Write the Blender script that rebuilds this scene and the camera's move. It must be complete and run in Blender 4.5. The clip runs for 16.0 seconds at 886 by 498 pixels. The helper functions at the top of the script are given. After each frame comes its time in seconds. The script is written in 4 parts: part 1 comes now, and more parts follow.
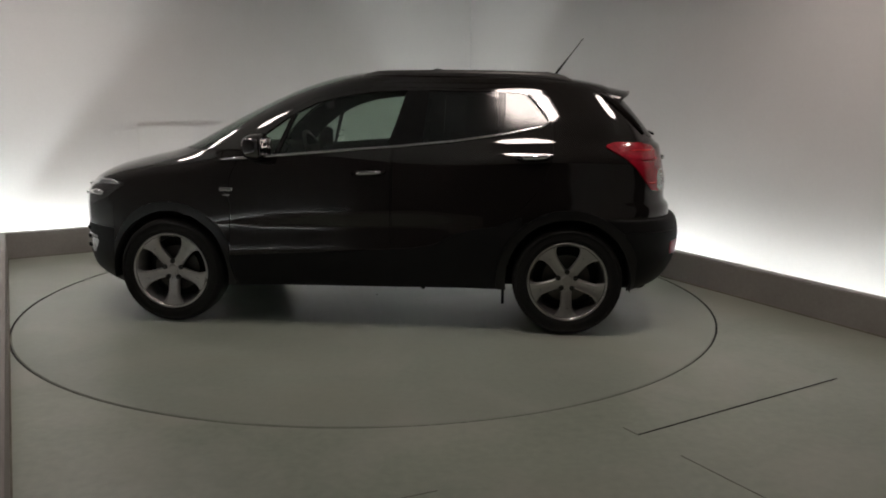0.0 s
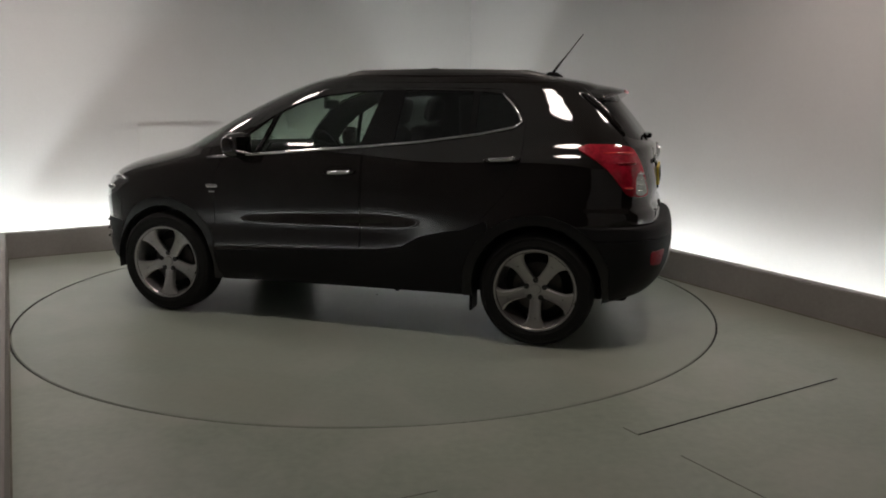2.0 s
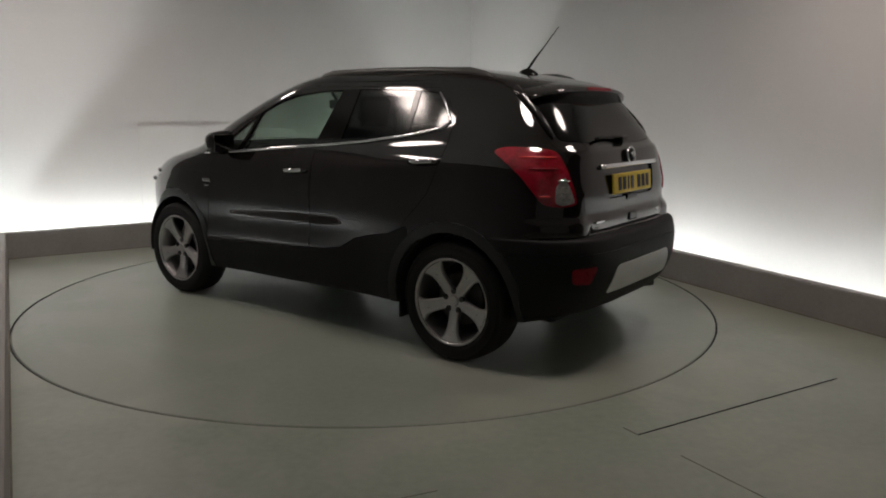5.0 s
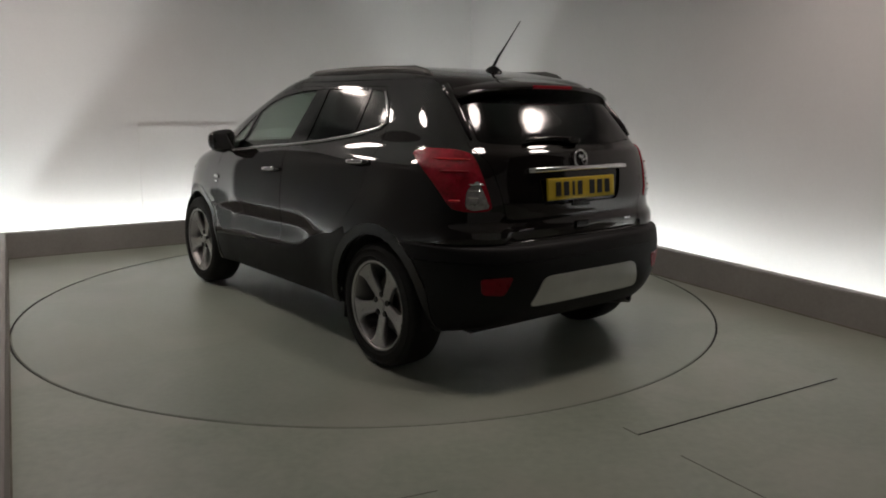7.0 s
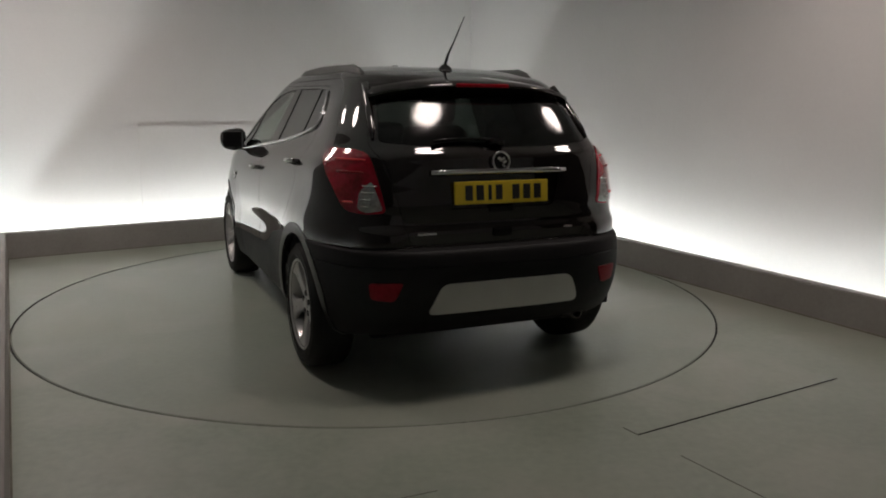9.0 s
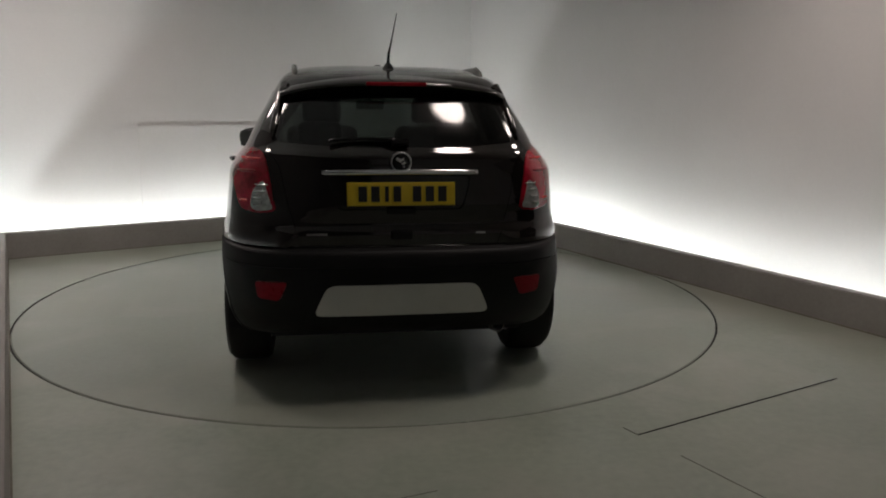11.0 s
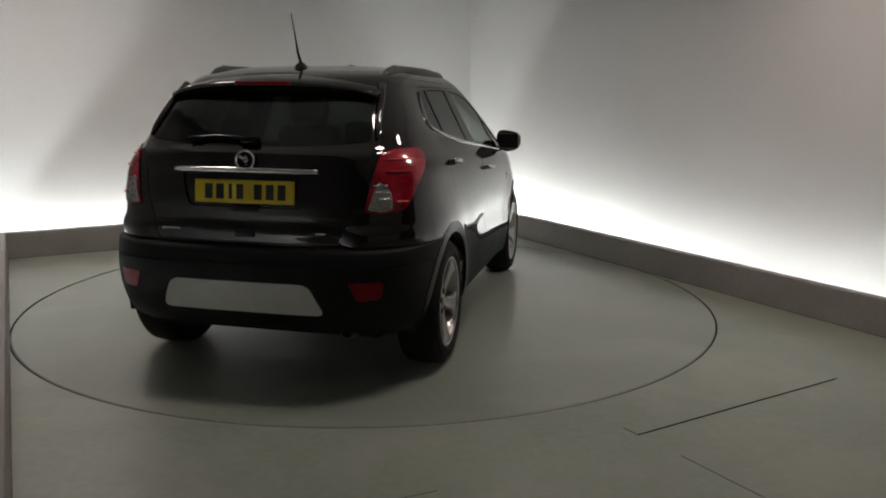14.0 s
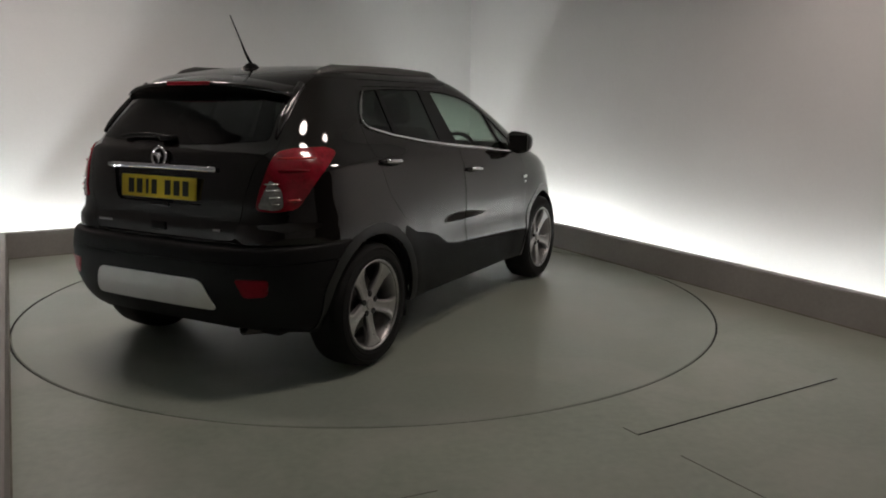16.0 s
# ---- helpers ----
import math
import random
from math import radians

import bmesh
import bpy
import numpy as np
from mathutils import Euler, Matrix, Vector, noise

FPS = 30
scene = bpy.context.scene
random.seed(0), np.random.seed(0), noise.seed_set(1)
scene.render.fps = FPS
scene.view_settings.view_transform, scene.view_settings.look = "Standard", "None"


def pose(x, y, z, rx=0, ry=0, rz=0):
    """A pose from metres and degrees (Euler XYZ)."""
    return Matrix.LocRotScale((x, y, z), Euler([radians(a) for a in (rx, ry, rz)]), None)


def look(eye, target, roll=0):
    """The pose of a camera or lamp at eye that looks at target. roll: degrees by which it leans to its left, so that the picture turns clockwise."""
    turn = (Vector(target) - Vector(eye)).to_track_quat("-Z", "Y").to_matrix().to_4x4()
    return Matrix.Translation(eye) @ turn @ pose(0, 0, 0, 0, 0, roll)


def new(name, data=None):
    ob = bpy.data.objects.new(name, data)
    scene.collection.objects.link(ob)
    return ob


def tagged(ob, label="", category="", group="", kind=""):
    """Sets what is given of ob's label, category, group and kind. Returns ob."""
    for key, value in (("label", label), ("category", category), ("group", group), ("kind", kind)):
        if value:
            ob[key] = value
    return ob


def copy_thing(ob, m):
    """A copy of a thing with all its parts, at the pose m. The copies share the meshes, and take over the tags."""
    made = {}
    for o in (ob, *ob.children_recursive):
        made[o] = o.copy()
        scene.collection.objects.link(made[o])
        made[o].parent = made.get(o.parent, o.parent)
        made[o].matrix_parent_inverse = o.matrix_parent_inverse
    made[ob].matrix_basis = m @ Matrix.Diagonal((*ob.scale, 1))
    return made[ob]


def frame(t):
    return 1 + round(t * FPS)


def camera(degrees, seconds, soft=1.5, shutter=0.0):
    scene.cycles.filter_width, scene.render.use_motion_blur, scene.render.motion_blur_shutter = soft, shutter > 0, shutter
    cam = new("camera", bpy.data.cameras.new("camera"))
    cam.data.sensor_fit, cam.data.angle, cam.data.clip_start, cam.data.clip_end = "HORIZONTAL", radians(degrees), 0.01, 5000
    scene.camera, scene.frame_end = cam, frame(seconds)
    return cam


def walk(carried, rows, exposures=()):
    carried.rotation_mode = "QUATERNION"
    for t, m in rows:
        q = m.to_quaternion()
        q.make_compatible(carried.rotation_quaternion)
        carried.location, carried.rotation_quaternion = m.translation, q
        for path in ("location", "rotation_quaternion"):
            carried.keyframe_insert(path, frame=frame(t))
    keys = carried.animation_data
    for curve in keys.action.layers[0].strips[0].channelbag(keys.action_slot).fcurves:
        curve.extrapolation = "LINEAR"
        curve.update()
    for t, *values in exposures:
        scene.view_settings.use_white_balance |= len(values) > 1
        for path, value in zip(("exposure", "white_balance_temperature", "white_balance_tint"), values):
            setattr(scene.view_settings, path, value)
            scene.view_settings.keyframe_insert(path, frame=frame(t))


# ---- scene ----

# ================= camera =================
cam = camera(60.6, 16.0, soft=1.9)
EYE = (0.0, -5.638, 1.411)
YAW, TIP = radians(5.092), radians(10.632)
AIM = (EYE[0] + math.cos(TIP) * math.sin(YAW), EYE[1] + math.cos(TIP) * math.cos(YAW), EYE[2] - math.sin(TIP))
walk(cam, [(0.0, look(EYE, AIM, 0.559)), (16.0, look(EYE, AIM, 0.559))])

# ================= light =================
world = bpy.data.worlds.new("world")
scene.world = world
world.use_nodes = True
world.node_tree.nodes["Background"].inputs[0].default_value = (0.9, 0.92, 1.0, 1)
world.node_tree.nodes["Background"].inputs[1].default_value = 0.0
scene.view_settings.exposure = 0.0
COVE = 30.0         # strength of the strip lights in the cove
DISC = 28.0         # strength of the round ceiling lamps


# ================= materials =================
def material(name, color, rough=0.5, metal=0.0, coat=0.0, vary=0.15, scale=6.0, fine=60.0, bump=0.0, rvary=0.1, spec=0.5, emit=0.0, tint=None, scuff=0.0):
    m = bpy.data.materials.new(name)
    m.use_nodes = True
    nt = m.node_tree
    b = nt.nodes["Principled BSDF"]
    tc = nt.nodes.new("ShaderNodeTexCoord")
    big = nt.nodes.new("ShaderNodeTexNoise")
    big.inputs["Scale"].default_value, big.inputs["Detail"].default_value = scale, 6
    sm = nt.nodes.new("ShaderNodeTexNoise")
    sm.inputs["Scale"].default_value, sm.inputs["Detail"].default_value = fine, 4
    for n in (big, sm):
        nt.links.new(tc.outputs["Object"], n.inputs["Vector"])
    mix = nt.nodes.new("ShaderNodeMath")
    mix.operation = "MULTIPLY_ADD"
    nt.links.new(big.outputs["Fac"], mix.inputs[0])
    mix.inputs[1].default_value = 0.65
    half = nt.nodes.new("ShaderNodeMath")
    half.operation = "MULTIPLY"
    nt.links.new(sm.outputs["Fac"], half.inputs[0])
    half.inputs[1].default_value = 0.35
    nt.links.new(half.outputs[0], mix.inputs[2])
    ramp = nt.nodes.new("ShaderNodeValToRGB")
    ramp.color_ramp.elements[0].position, ramp.color_ramp.elements[1].position = 0.3, 0.7
    lo = [max(0, c * (1 - vary)) for c in color]
    hi = [min(1, c * (1 + vary)) for c in (tint or color)]
    ramp.color_ramp.elements[0].color, ramp.color_ramp.elements[1].color = (*lo, 1), (*hi, 1)
    nt.links.new(mix.outputs[0], ramp.inputs["Fac"])
    if scuff:
        worn = nt.nodes.new("ShaderNodeTexNoise")
        worn.inputs["Scale"].default_value, worn.inputs["Detail"].default_value, worn.inputs["Distortion"].default_value = 1.3, 3, 0.8
        nt.links.new(tc.outputs["Object"], worn.inputs["Vector"])
        edge = nt.nodes.new("ShaderNodeMapRange")
        edge.inputs["From Min"].default_value, edge.inputs["From Max"].default_value, edge.inputs["To Max"].default_value = 0.48, 0.74, scuff
        nt.links.new(worn.outputs["Fac"], edge.inputs["Value"])
        blend = nt.nodes.new("ShaderNodeMix")
        blend.data_type = "RGBA"
        nt.links.new(edge.outputs["Result"], blend.inputs["Factor"])
        nt.links.new(ramp.outputs["Color"], blend.inputs[6])
        blend.inputs[7].default_value = (0.46, 0.47, 0.42, 1)
        # broad brown traces of tyres and cleaning
        trace = nt.nodes.new("ShaderNodeTexNoise")
        trace.inputs["Scale"].default_value, trace.inputs["Detail"].default_value, trace.inputs["Distortion"].default_value = 0.55, 3, 0.9
        nt.links.new(tc.outputs["Object"], trace.inputs["Vector"])
        reach = nt.nodes.new("ShaderNodeMapRange")
        reach.inputs["From Min"].default_value, reach.inputs["From Max"].default_value, reach.inputs["To Max"].default_value = 0.46, 0.68, 0.55
        nt.links.new(trace.outputs["Fac"], reach.inputs["Value"])
        brown = nt.nodes.new("ShaderNodeMix")
        brown.data_type = "RGBA"
        nt.links.new(reach.outputs["Result"], brown.inputs["Factor"])
        nt.links.new(blend.outputs[2], brown.inputs[6])
        brown.inputs[7].default_value = (0.318, 0.322, 0.262, 1)
        nt.links.new(brown.outputs[2], b.inputs["Base Color"])
    else:
        nt.links.new(ramp.outputs["Color"], b.inputs["Base Color"])
    b.inputs["Metallic"].default_value = metal
    b.inputs["Specular IOR Level"].default_value = spec
    b.inputs["Coat Weight"].default_value = coat
    b.inputs["Coat Roughness"].default_value = 0.05
    b.inputs["Coat IOR"].default_value = 1.68
    rr = nt.nodes.new("ShaderNodeMapRange")
    rr.inputs["To Min"].default_value, rr.inputs["To Max"].default_value = max(0.0, rough - rvary), min(1.0, rough + rvary)
    nt.links.new(mix.outputs[0], rr.inputs["Value"])
    nt.links.new(rr.outputs["Result"], b.inputs["Roughness"])
    if bump:
        bp = nt.nodes.new("ShaderNodeBump")
        bp.inputs["Strength"].default_value, bp.inputs["Distance"].default_value = bump, 0.004
        nt.links.new(sm.outputs["Fac"], bp.inputs["Height"])
        nt.links.new(bp.outputs["Normal"], b.inputs["Normal"])
    if emit:
        b.inputs["Emission Color"].default_value = (*color, 1)
        b.inputs["Emission Strength"].default_value = emit
    return m


def thin_glass(name, color, gloss_rough=0.01):
    m = bpy.data.materials.new(name)
    m.use_nodes = True
    nt = m.node_tree
    nt.nodes.clear()
    out = nt.nodes.new("ShaderNodeOutputMaterial")
    mixer = nt.nodes.new("ShaderNodeMixShader")
    clear = nt.nodes.new("ShaderNodeBsdfTransparent")
    clear.inputs["Color"].default_value = (*color, 1)
    gloss = nt.nodes.new("ShaderNodeBsdfGlossy")
    gloss.inputs["Roughness"].default_value = gloss_rough
    lw = nt.nodes.new("ShaderNodeLayerWeight")
    lw.inputs["Blend"].default_value = 0.5
    power = nt.nodes.new("ShaderNodeMath")
    power.operation = "POWER"
    power.inputs[1].default_value = 4.5
    nt.links.new(lw.outputs["Facing"], power.inputs[0])
    curve = nt.nodes.new("ShaderNodeMath")
    curve.operation = "MULTIPLY_ADD"
    curve.inputs[1].default_value, curve.inputs[2].default_value = 0.9, 0.055
    nt.links.new(power.outputs[0], curve.inputs[0])
    nt.links.new(curve.outputs[0], mixer.inputs[0])
    nt.links.new(clear.outputs[0], mixer.inputs[1])
    nt.links.new(gloss.outputs[0], mixer.inputs[2])
    nt.links.new(mixer.outputs[0], out.inputs["Surface"])
    return m


M_FLOOR = material("painted_concrete", (0.318, 0.362, 0.299), 0.34, vary=0.20, scale=0.75, fine=22, bump=0.05, rvary=0.12, tint=(0.336, 0.372, 0.310), scuff=0.6)
M_DISC = material("turntable_paint", (0.314, 0.354, 0.300), 0.34, vary=0.14, scale=0.8, fine=26, bump=0.04, rvary=0.10, scuff=0.4)
M_WALL = material("white_wall_paint", (0.765, 0.748, 0.742), 0.75, vary=0.03, scale=0.8, fine=35, bump=0.06)
M_LEDGE = material("grey_ledge_paint", (0.345, 0.328, 0.312), 0.6, vary=0.12, scale=2.5, fine=40, bump=0.05)
M_CEIL = material("grey_ceiling", (0.34, 0.325, 0.315), 0.8, vary=0.1, scale=1.0)
# near-black colour stands in for missing light on the right wall's unseen end
M_BACK = material("unlit_wall_shade", (0.04, 0.04, 0.04), 0.8, vary=0.1, scale=1.0)
# unseen left wall: shade put into its grey, keeps reflections in the car dim
M_MID = material("dimmed_side_wall", (0.125, 0.123, 0.121), 0.8, vary=0.08, scale=1.0)
M_FRONT = material("grey_wall_paint", (0.77, 0.76, 0.76), 0.8, vary=0.06, scale=1.0)
M_FAINT = material("worn_joint_filler", (0.235, 0.25, 0.215), 0.8, vary=0.3, scale=9)
M_GAP = material("dark_gap", (0.01, 0.01, 0.01), 0.9)
def lit_tube(level):
    return material("lit_tube", (0.955, 1.0, 0.985), 0.5, vary=0.0, emit=COVE * level)


M_LAMP = material("lit_diffuser", (1.0, 0.855, 0.785), 0.5, vary=0.0, emit=DISC)
M_HOUSING = material("white_metal_housing", (0.7, 0.7, 0.7), 0.4, vary=0.04)
M_PAINT = material("dark_brown_metallic_paint", (0.0072, 0.0055, 0.0049), 0.5, metal=0.0, coat=1.0, vary=0.12, scale=3, fine=300, rvary=0.04, spec=0.02)
M_PLASTIC = material("black_textured_plastic", (0.0095, 0.0095, 0.0098), 0.55, vary=0.15, scale=12, fine=240, bump=0.15, spec=0.18)
M_ARCH = material("satin_black_plastic", (0.009, 0.009, 0.0093), 0.32, vary=0.15, scale=12, fine=240, bump=0.05, spec=0.4, rvary=0.06)
M_TRIM = material("gloss_black_trim", (0.006, 0.006, 0.006), 0.12, vary=0.1, spec=0.3, rvary=0.03)
M_INNER = material("dark_inner_lining", (0.014, 0.014, 0.015), 0.9, vary=0.1)
M_CHROME = material("chrome", (0.72, 0.72, 0.73), 0.12, metal=1.0, vary=0.04, rvary=0.04)
M_SATIN = material("satin_silver_plastic", (0.60, 0.60, 0.59), 0.45, metal=0.3, vary=0.06, scale=8, fine=180, bump=0.05)
M_ALLOY = material("silver_alloy", (0.44, 0.43, 0.425), 0.30, metal=0.85, vary=0.10, scale=14, fine=120)
M_ALLOY_DARK = material("dark_brake_metal", (0.10, 0.095, 0.09), 0.5, metal=0.7, vary=0.2, scale=20)
M_RAIL = material("satin_dark_rail", (0.075, 0.075, 0.072), 0.38, metal=0.5, vary=0.15, scale=15, fine=150)
M_TYRE = material("tyre_rubber", (0.013, 0.013, 0.0125), 0.75, vary=0.2, scale=20, fine=150, bump=0.2, spec=0.25)
M_RED = material("red_lens", (0.32, 0.006, 0.020), 0.14, coat=0.8, vary=0.55, scale=11, fine=60)
M_RED_BRIGHT = material("bright_red_lens", (0.75, 0.03, 0.04), 0.15, coat=0.6, vary=0.2, scale=30)
M_RED_DARK = material("dark_red_lens", (0.26, 0.002, 0.012), 0.3, coat=0.0, spec=0.2, vary=0.2, scale=30)
M_CLEAR = material("clear_lens", (0.36, 0.35, 0.35), 0.15, coat=1.0, vary=0.45, scale=40)
M_HEAD = material("dark_headlamp_lens", (0.05, 0.05, 0.052), 0.12, coat=1.0, vary=0.5, scale=35)
M_PLATE = material("yellow_plate", (0.74, 0.54, 0.03), 0.4, vary=0.05)
M_INK = material("black_print", (0.012, 0.012, 0.012), 0.5)
M_SEAT = material("black_cloth", (0.022, 0.022, 0.023), 0.9, vary=0.2, scale=30, fine=300, bump=0.2)
M_GLASS = thin_glass("tinted_glass", (0.49, 0.565, 0.51))
M_PRIVACY = thin_glass("privacy_glass", (0.045, 0.050, 0.047), 0.09)
M_MIRROR = material("mirror_glass", (0.22, 0.22, 0.22), 0.02, metal=1.0, vary=0.0, rvary=0.0)


# ================= mesh helpers =================
def mesh_of(name, bm, mat, smooth=False):
    me = bpy.data.meshes.new(name)
    bm.to_mesh(me)
    bm.free()
    me.materials.append(mat)
    if smooth:
        for p in me.polygons:
            p.use_smooth = True
    return me


def thing(name, label, category, m=None, group="", kind=""):
    ob = new(name)
    if m is not None:
        ob.matrix_world = m
    return tagged(ob, label, category, group, kind)


def part(name, bm, mat, parent, label="", m=None, smooth=False):
    ob = new(name, mesh_of(name, bm, mat, smooth))
    ob.parent = parent
    if m is not None:
        ob.matrix_local = m
    if label:
        ob["label"] = label
    return ob


def structure(name, bm, mat, label, category, smooth=False):
    return tagged(new(name, mesh_of(name, bm, mat, smooth)), label, category, kind="structure")


def box(sx, sy, sz, at=(0, 0, 0), bevel=0.0, seg=2, bm=None):
    bm = bm or bmesh.new()
    r = bmesh.ops.create_cube(bm, size=1.0, matrix=Matrix.Translation(at) @ Matrix.Diagonal((sx, sy, sz, 1)))
    if bevel:
        es = list({e for v in r["verts"] for e in v.link_edges})
        bmesh.ops.bevel(bm, geom=es, offset=bevel, segments=seg, affect="EDGES", profile=0.5)
    return bm


def prism(poly, z0, z1, bm=None):
    """An upright solid over a plan outline."""
    bm = bm or bmesh.new()
    a = [bm.verts.new((x, y, z0)) for x, y in poly]
    b = [bm.verts.new((x, y, z1)) for x, y in poly]
    n = len(poly)
    bm.faces.new(a[::-1])
    bm.faces.new(b)
    for i in range(n):
        bm.faces.new((a[i], a[(i + 1) % n], b[(i + 1) % n], b[i]))
    bmesh.ops.recalc_face_normals(bm, faces=bm.faces)
    return bm


def lathe(profile, seg=48, axis="Y", bm=None, closed=False):
    """Turns (radius, offset) pairs round an axis."""
    bm = bm or bmesh.new()
    rings = []
    for r, o in profile:
        ring = []
        for k in range(seg):
            a = 2 * math.pi * k / seg
            c, s = r * math.cos(a), r * math.sin(a)
            ring.append(bm.verts.new((c, o, s) if axis == "Y" else (c, s, o)))
        rings.append(ring)
    pairs = list(zip(rings, rings[1:])) + ([(rings[-1], rings[0])] if closed else [])
    for p, q in pairs:
        for k in range(seg):
            bm.faces.new((p[k], p[(k + 1) % seg], q[(k + 1) % seg], q[k]))
    bmesh.ops.recalc_face_normals(bm, faces=bm.faces)
    return bm


def tube(points, radius, seg=8, bm=None, flat=1.0, taper=None):
    """A rod along a line of points; flat squeezes it upright."""
    bm = bm or bmesh.new()
    pts = [Vector(p) for p in points]
    rings = []
    for i, p in enumerate(pts):
        d = (pts[min(i + 1, len(pts) - 1)] - pts[max(i - 1, 0)]).normalized()
        side = d.cross(Vector((0, 0, 1)))
        side = side.normalized() if side.length > 1e-4 else Vector((1, 0, 0))
        up = side.cross(d).normalized()
        r = radius * (taper[i] if taper else 1.0)
        rings.append([bm.verts.new(p + side * r * math.cos(2 * math.pi * k / seg) + up * r * flat * math.sin(2 * math.pi * k / seg)) for k in range(seg)])
    for a, b in zip(rings, rings[1:]):
        for k in range(seg):
            bm.faces.new((a[k], a[(k + 1) % seg], b[(k + 1) % seg], b[k]))
    bm.faces.new(rings[0][::-1])
    bm.faces.new(rings[-1])
    bmesh.ops.recalc_face_normals(bm, faces=bm.faces)
    return bm


# ================= the room =================
# inner foot of the low ledge: left front, left back corner, back corner, right end
IN_A, IN_B = Vector((-3.367, 1.493)), Vector((1.007, 3.872))
ALONG_L = (IN_B - IN_A).normalized()
ALONG_R = Vector((0.3937, -0.9192)).normalized()
ALONG_S = Vector((0.415, -0.910)).normalized()
OUT_L = Vector((-ALONG_L.y, ALONG_L.x))
OUT_R = Vector((-ALONG_R.y, ALONG_R.x))
OUT_S = Vector((ALONG_S.y, -ALONG_S.x))
LEDGE_H, LEDGE_W, GAP = 0.235, 0.09, 0.50
IN_C = IN_B + ALONG_R * 10.5
IN_D = IN_A + ALONG_S * 10.5


def meet(p, d, q, e):
    k = ((q - p).x * e.y - (q - p).y * e.x) / (d.x * e.y - d.y * e.x)
    return p + d * k


def offset_line(t, side=None):
    """The ledge's line moved outward by t: left end, left back, back, right end. side: another distance for the left side."""
    u = t if side is None else side
    a = meet(IN_A + OUT_S * u, ALONG_S, IN_A + OUT_L * t, ALONG_L)
    b = meet(IN_A + OUT_L * t, ALONG_L, IN_B + OUT_R * t, ALONG_R)
    return IN_D + OUT_S * u, a, b, IN_C + OUT_R * t


L0, L1, W0, W1 = offset_line(0), offset_line(LEDGE_W), offset_line(GAP, 0.30), offset_line(GAP + 0.15, 0.45)
names = ("ledge_left", "ledge_back", "ledge_right")
for i, nm in enumerate(names):
    bm = prism([L0[i], L0[i + 1], L1[i + 1], L1[i]], 0.0, LEDGE_H)
    bmesh.ops.bevel(bm, geom=[e for e in bm.edges if abs((e.verts[0].co - e.verts[1].co).z) < 1e-5 and e.verts[0].co.z > 0.1 and e.calc_length() > 1], offset=0.008, segments=2, affect="EDGES")
    structure(nm, bm, M_LEDGE, "low grey painted ledge hiding the strip lights", "ledge")
WALL_H = 3.1
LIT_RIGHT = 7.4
for i, nm in enumerate(("wall_left", "wall_back", "wall_right")):
    p, q, p1, q1 = W0[i], W0[i + 1], W1[i], W1[i + 1]
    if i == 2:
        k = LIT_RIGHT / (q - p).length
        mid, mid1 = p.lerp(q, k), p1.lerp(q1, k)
        structure("wall_dark_right", prism([mid, q, q1, mid1], -0.3, WALL_H), M_BACK, "side wall past the lit stage, shade put into its near-black colour", "wall")
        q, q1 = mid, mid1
    bm = prism([p, q, q1, p1], -0.3, WALL_H)
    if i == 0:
        structure(nm, bm, M_MID, "studio side wall lit from below, darkened in colour to dim its reflection", "wall")
    else:
        structure(nm, bm, M_WALL, "white painted studio wall lit from below", "wall")
bm = prism([W1[0], W1[3], W1[3] + ALONG_R * 0.15, W1[0] + ALONG_S * 0.15], -0.3, WALL_H)
structure("wall_front", bm, M_FRONT, "grey wall closing the studio behind the camera", "wall")
bm = prism([W1[0] + ALONG_S * 0.2, W1[1], W1[2], W1[3] + ALONG_R * 0.2], WALL_H, WALL_H + 0.12)
structure("ceiling", bm, M_CEIL, "grey matt studio ceiling", "ceiling")

# floor with a round hole for the turntable
TABLE_R = 2.437
bm = bmesh.new()
SEG = 160
inner = [bm.verts.new(((TABLE_R + 0.012) * math.cos(2 * math.pi * k / SEG), (TABLE_R + 0.012) * math.sin(2 * math.pi * k / SEG), 0)) for k in range(SEG)]
low = [bm.verts.new((v.co.x, v.co.y, -0.06)) for v in inner]
mid = [bm.verts.new((v.co.x * 1.05, v.co.y * 1.05, 0)) for v in inner]
far = [bm.verts.new((14 * math.cos(2 * math.pi * k / SEG), -3 + 14 * math.sin(2 * math.pi * k / SEG), 0)) for k in range(SEG)]
for k in range(SEG):
    j = (k + 1) % SEG
    for p, q in ((low, inner), (inner, mid), (mid, far)):
        bm.faces.new((p[k], q[k], q[j], p[j]))
bmesh.ops.recalc_face_normals(bm, faces=bm.faces)
structure("floor", bm, M_FLOOR, "grey painted concrete studio floor, worn and stained", "floor")
bm = lathe([(TABLE_R + 0.2, -0.061), (0.01, -0.061)], 64, "Z")
structure("turntable_pit", bm, M_GAP, "dark pit under the turntable", "pit")

# joints of the floor plates
def joint(x0, y0, x1, y1, w=0.007, mat=M_GAP):
    d = Vector((x1 - x0, y1 - y0))
    n = Vector((-d.y, d.x)).normalized() * w / 2
    p, q = Vector((x0, y0)), Vector((x1, y1))
    bm = prism([p - n, q - n, q + n, p + n], -0.01, 0.0025)
    structure("floor_joint", bm, mat, "dark joint between floor plates", "joint")


joint(1.14, -2.60, 2.45, -1.975)
joint(1.10, -2.52, 1.14, -2.60, 0.004, M_FAINT)
joint(1.25, -2.81, 1.45, -3.22, 0.004, M_FAINT)
joint(0.06, -3.085, 0.22, -3.03, 0.004, M_FAINT)

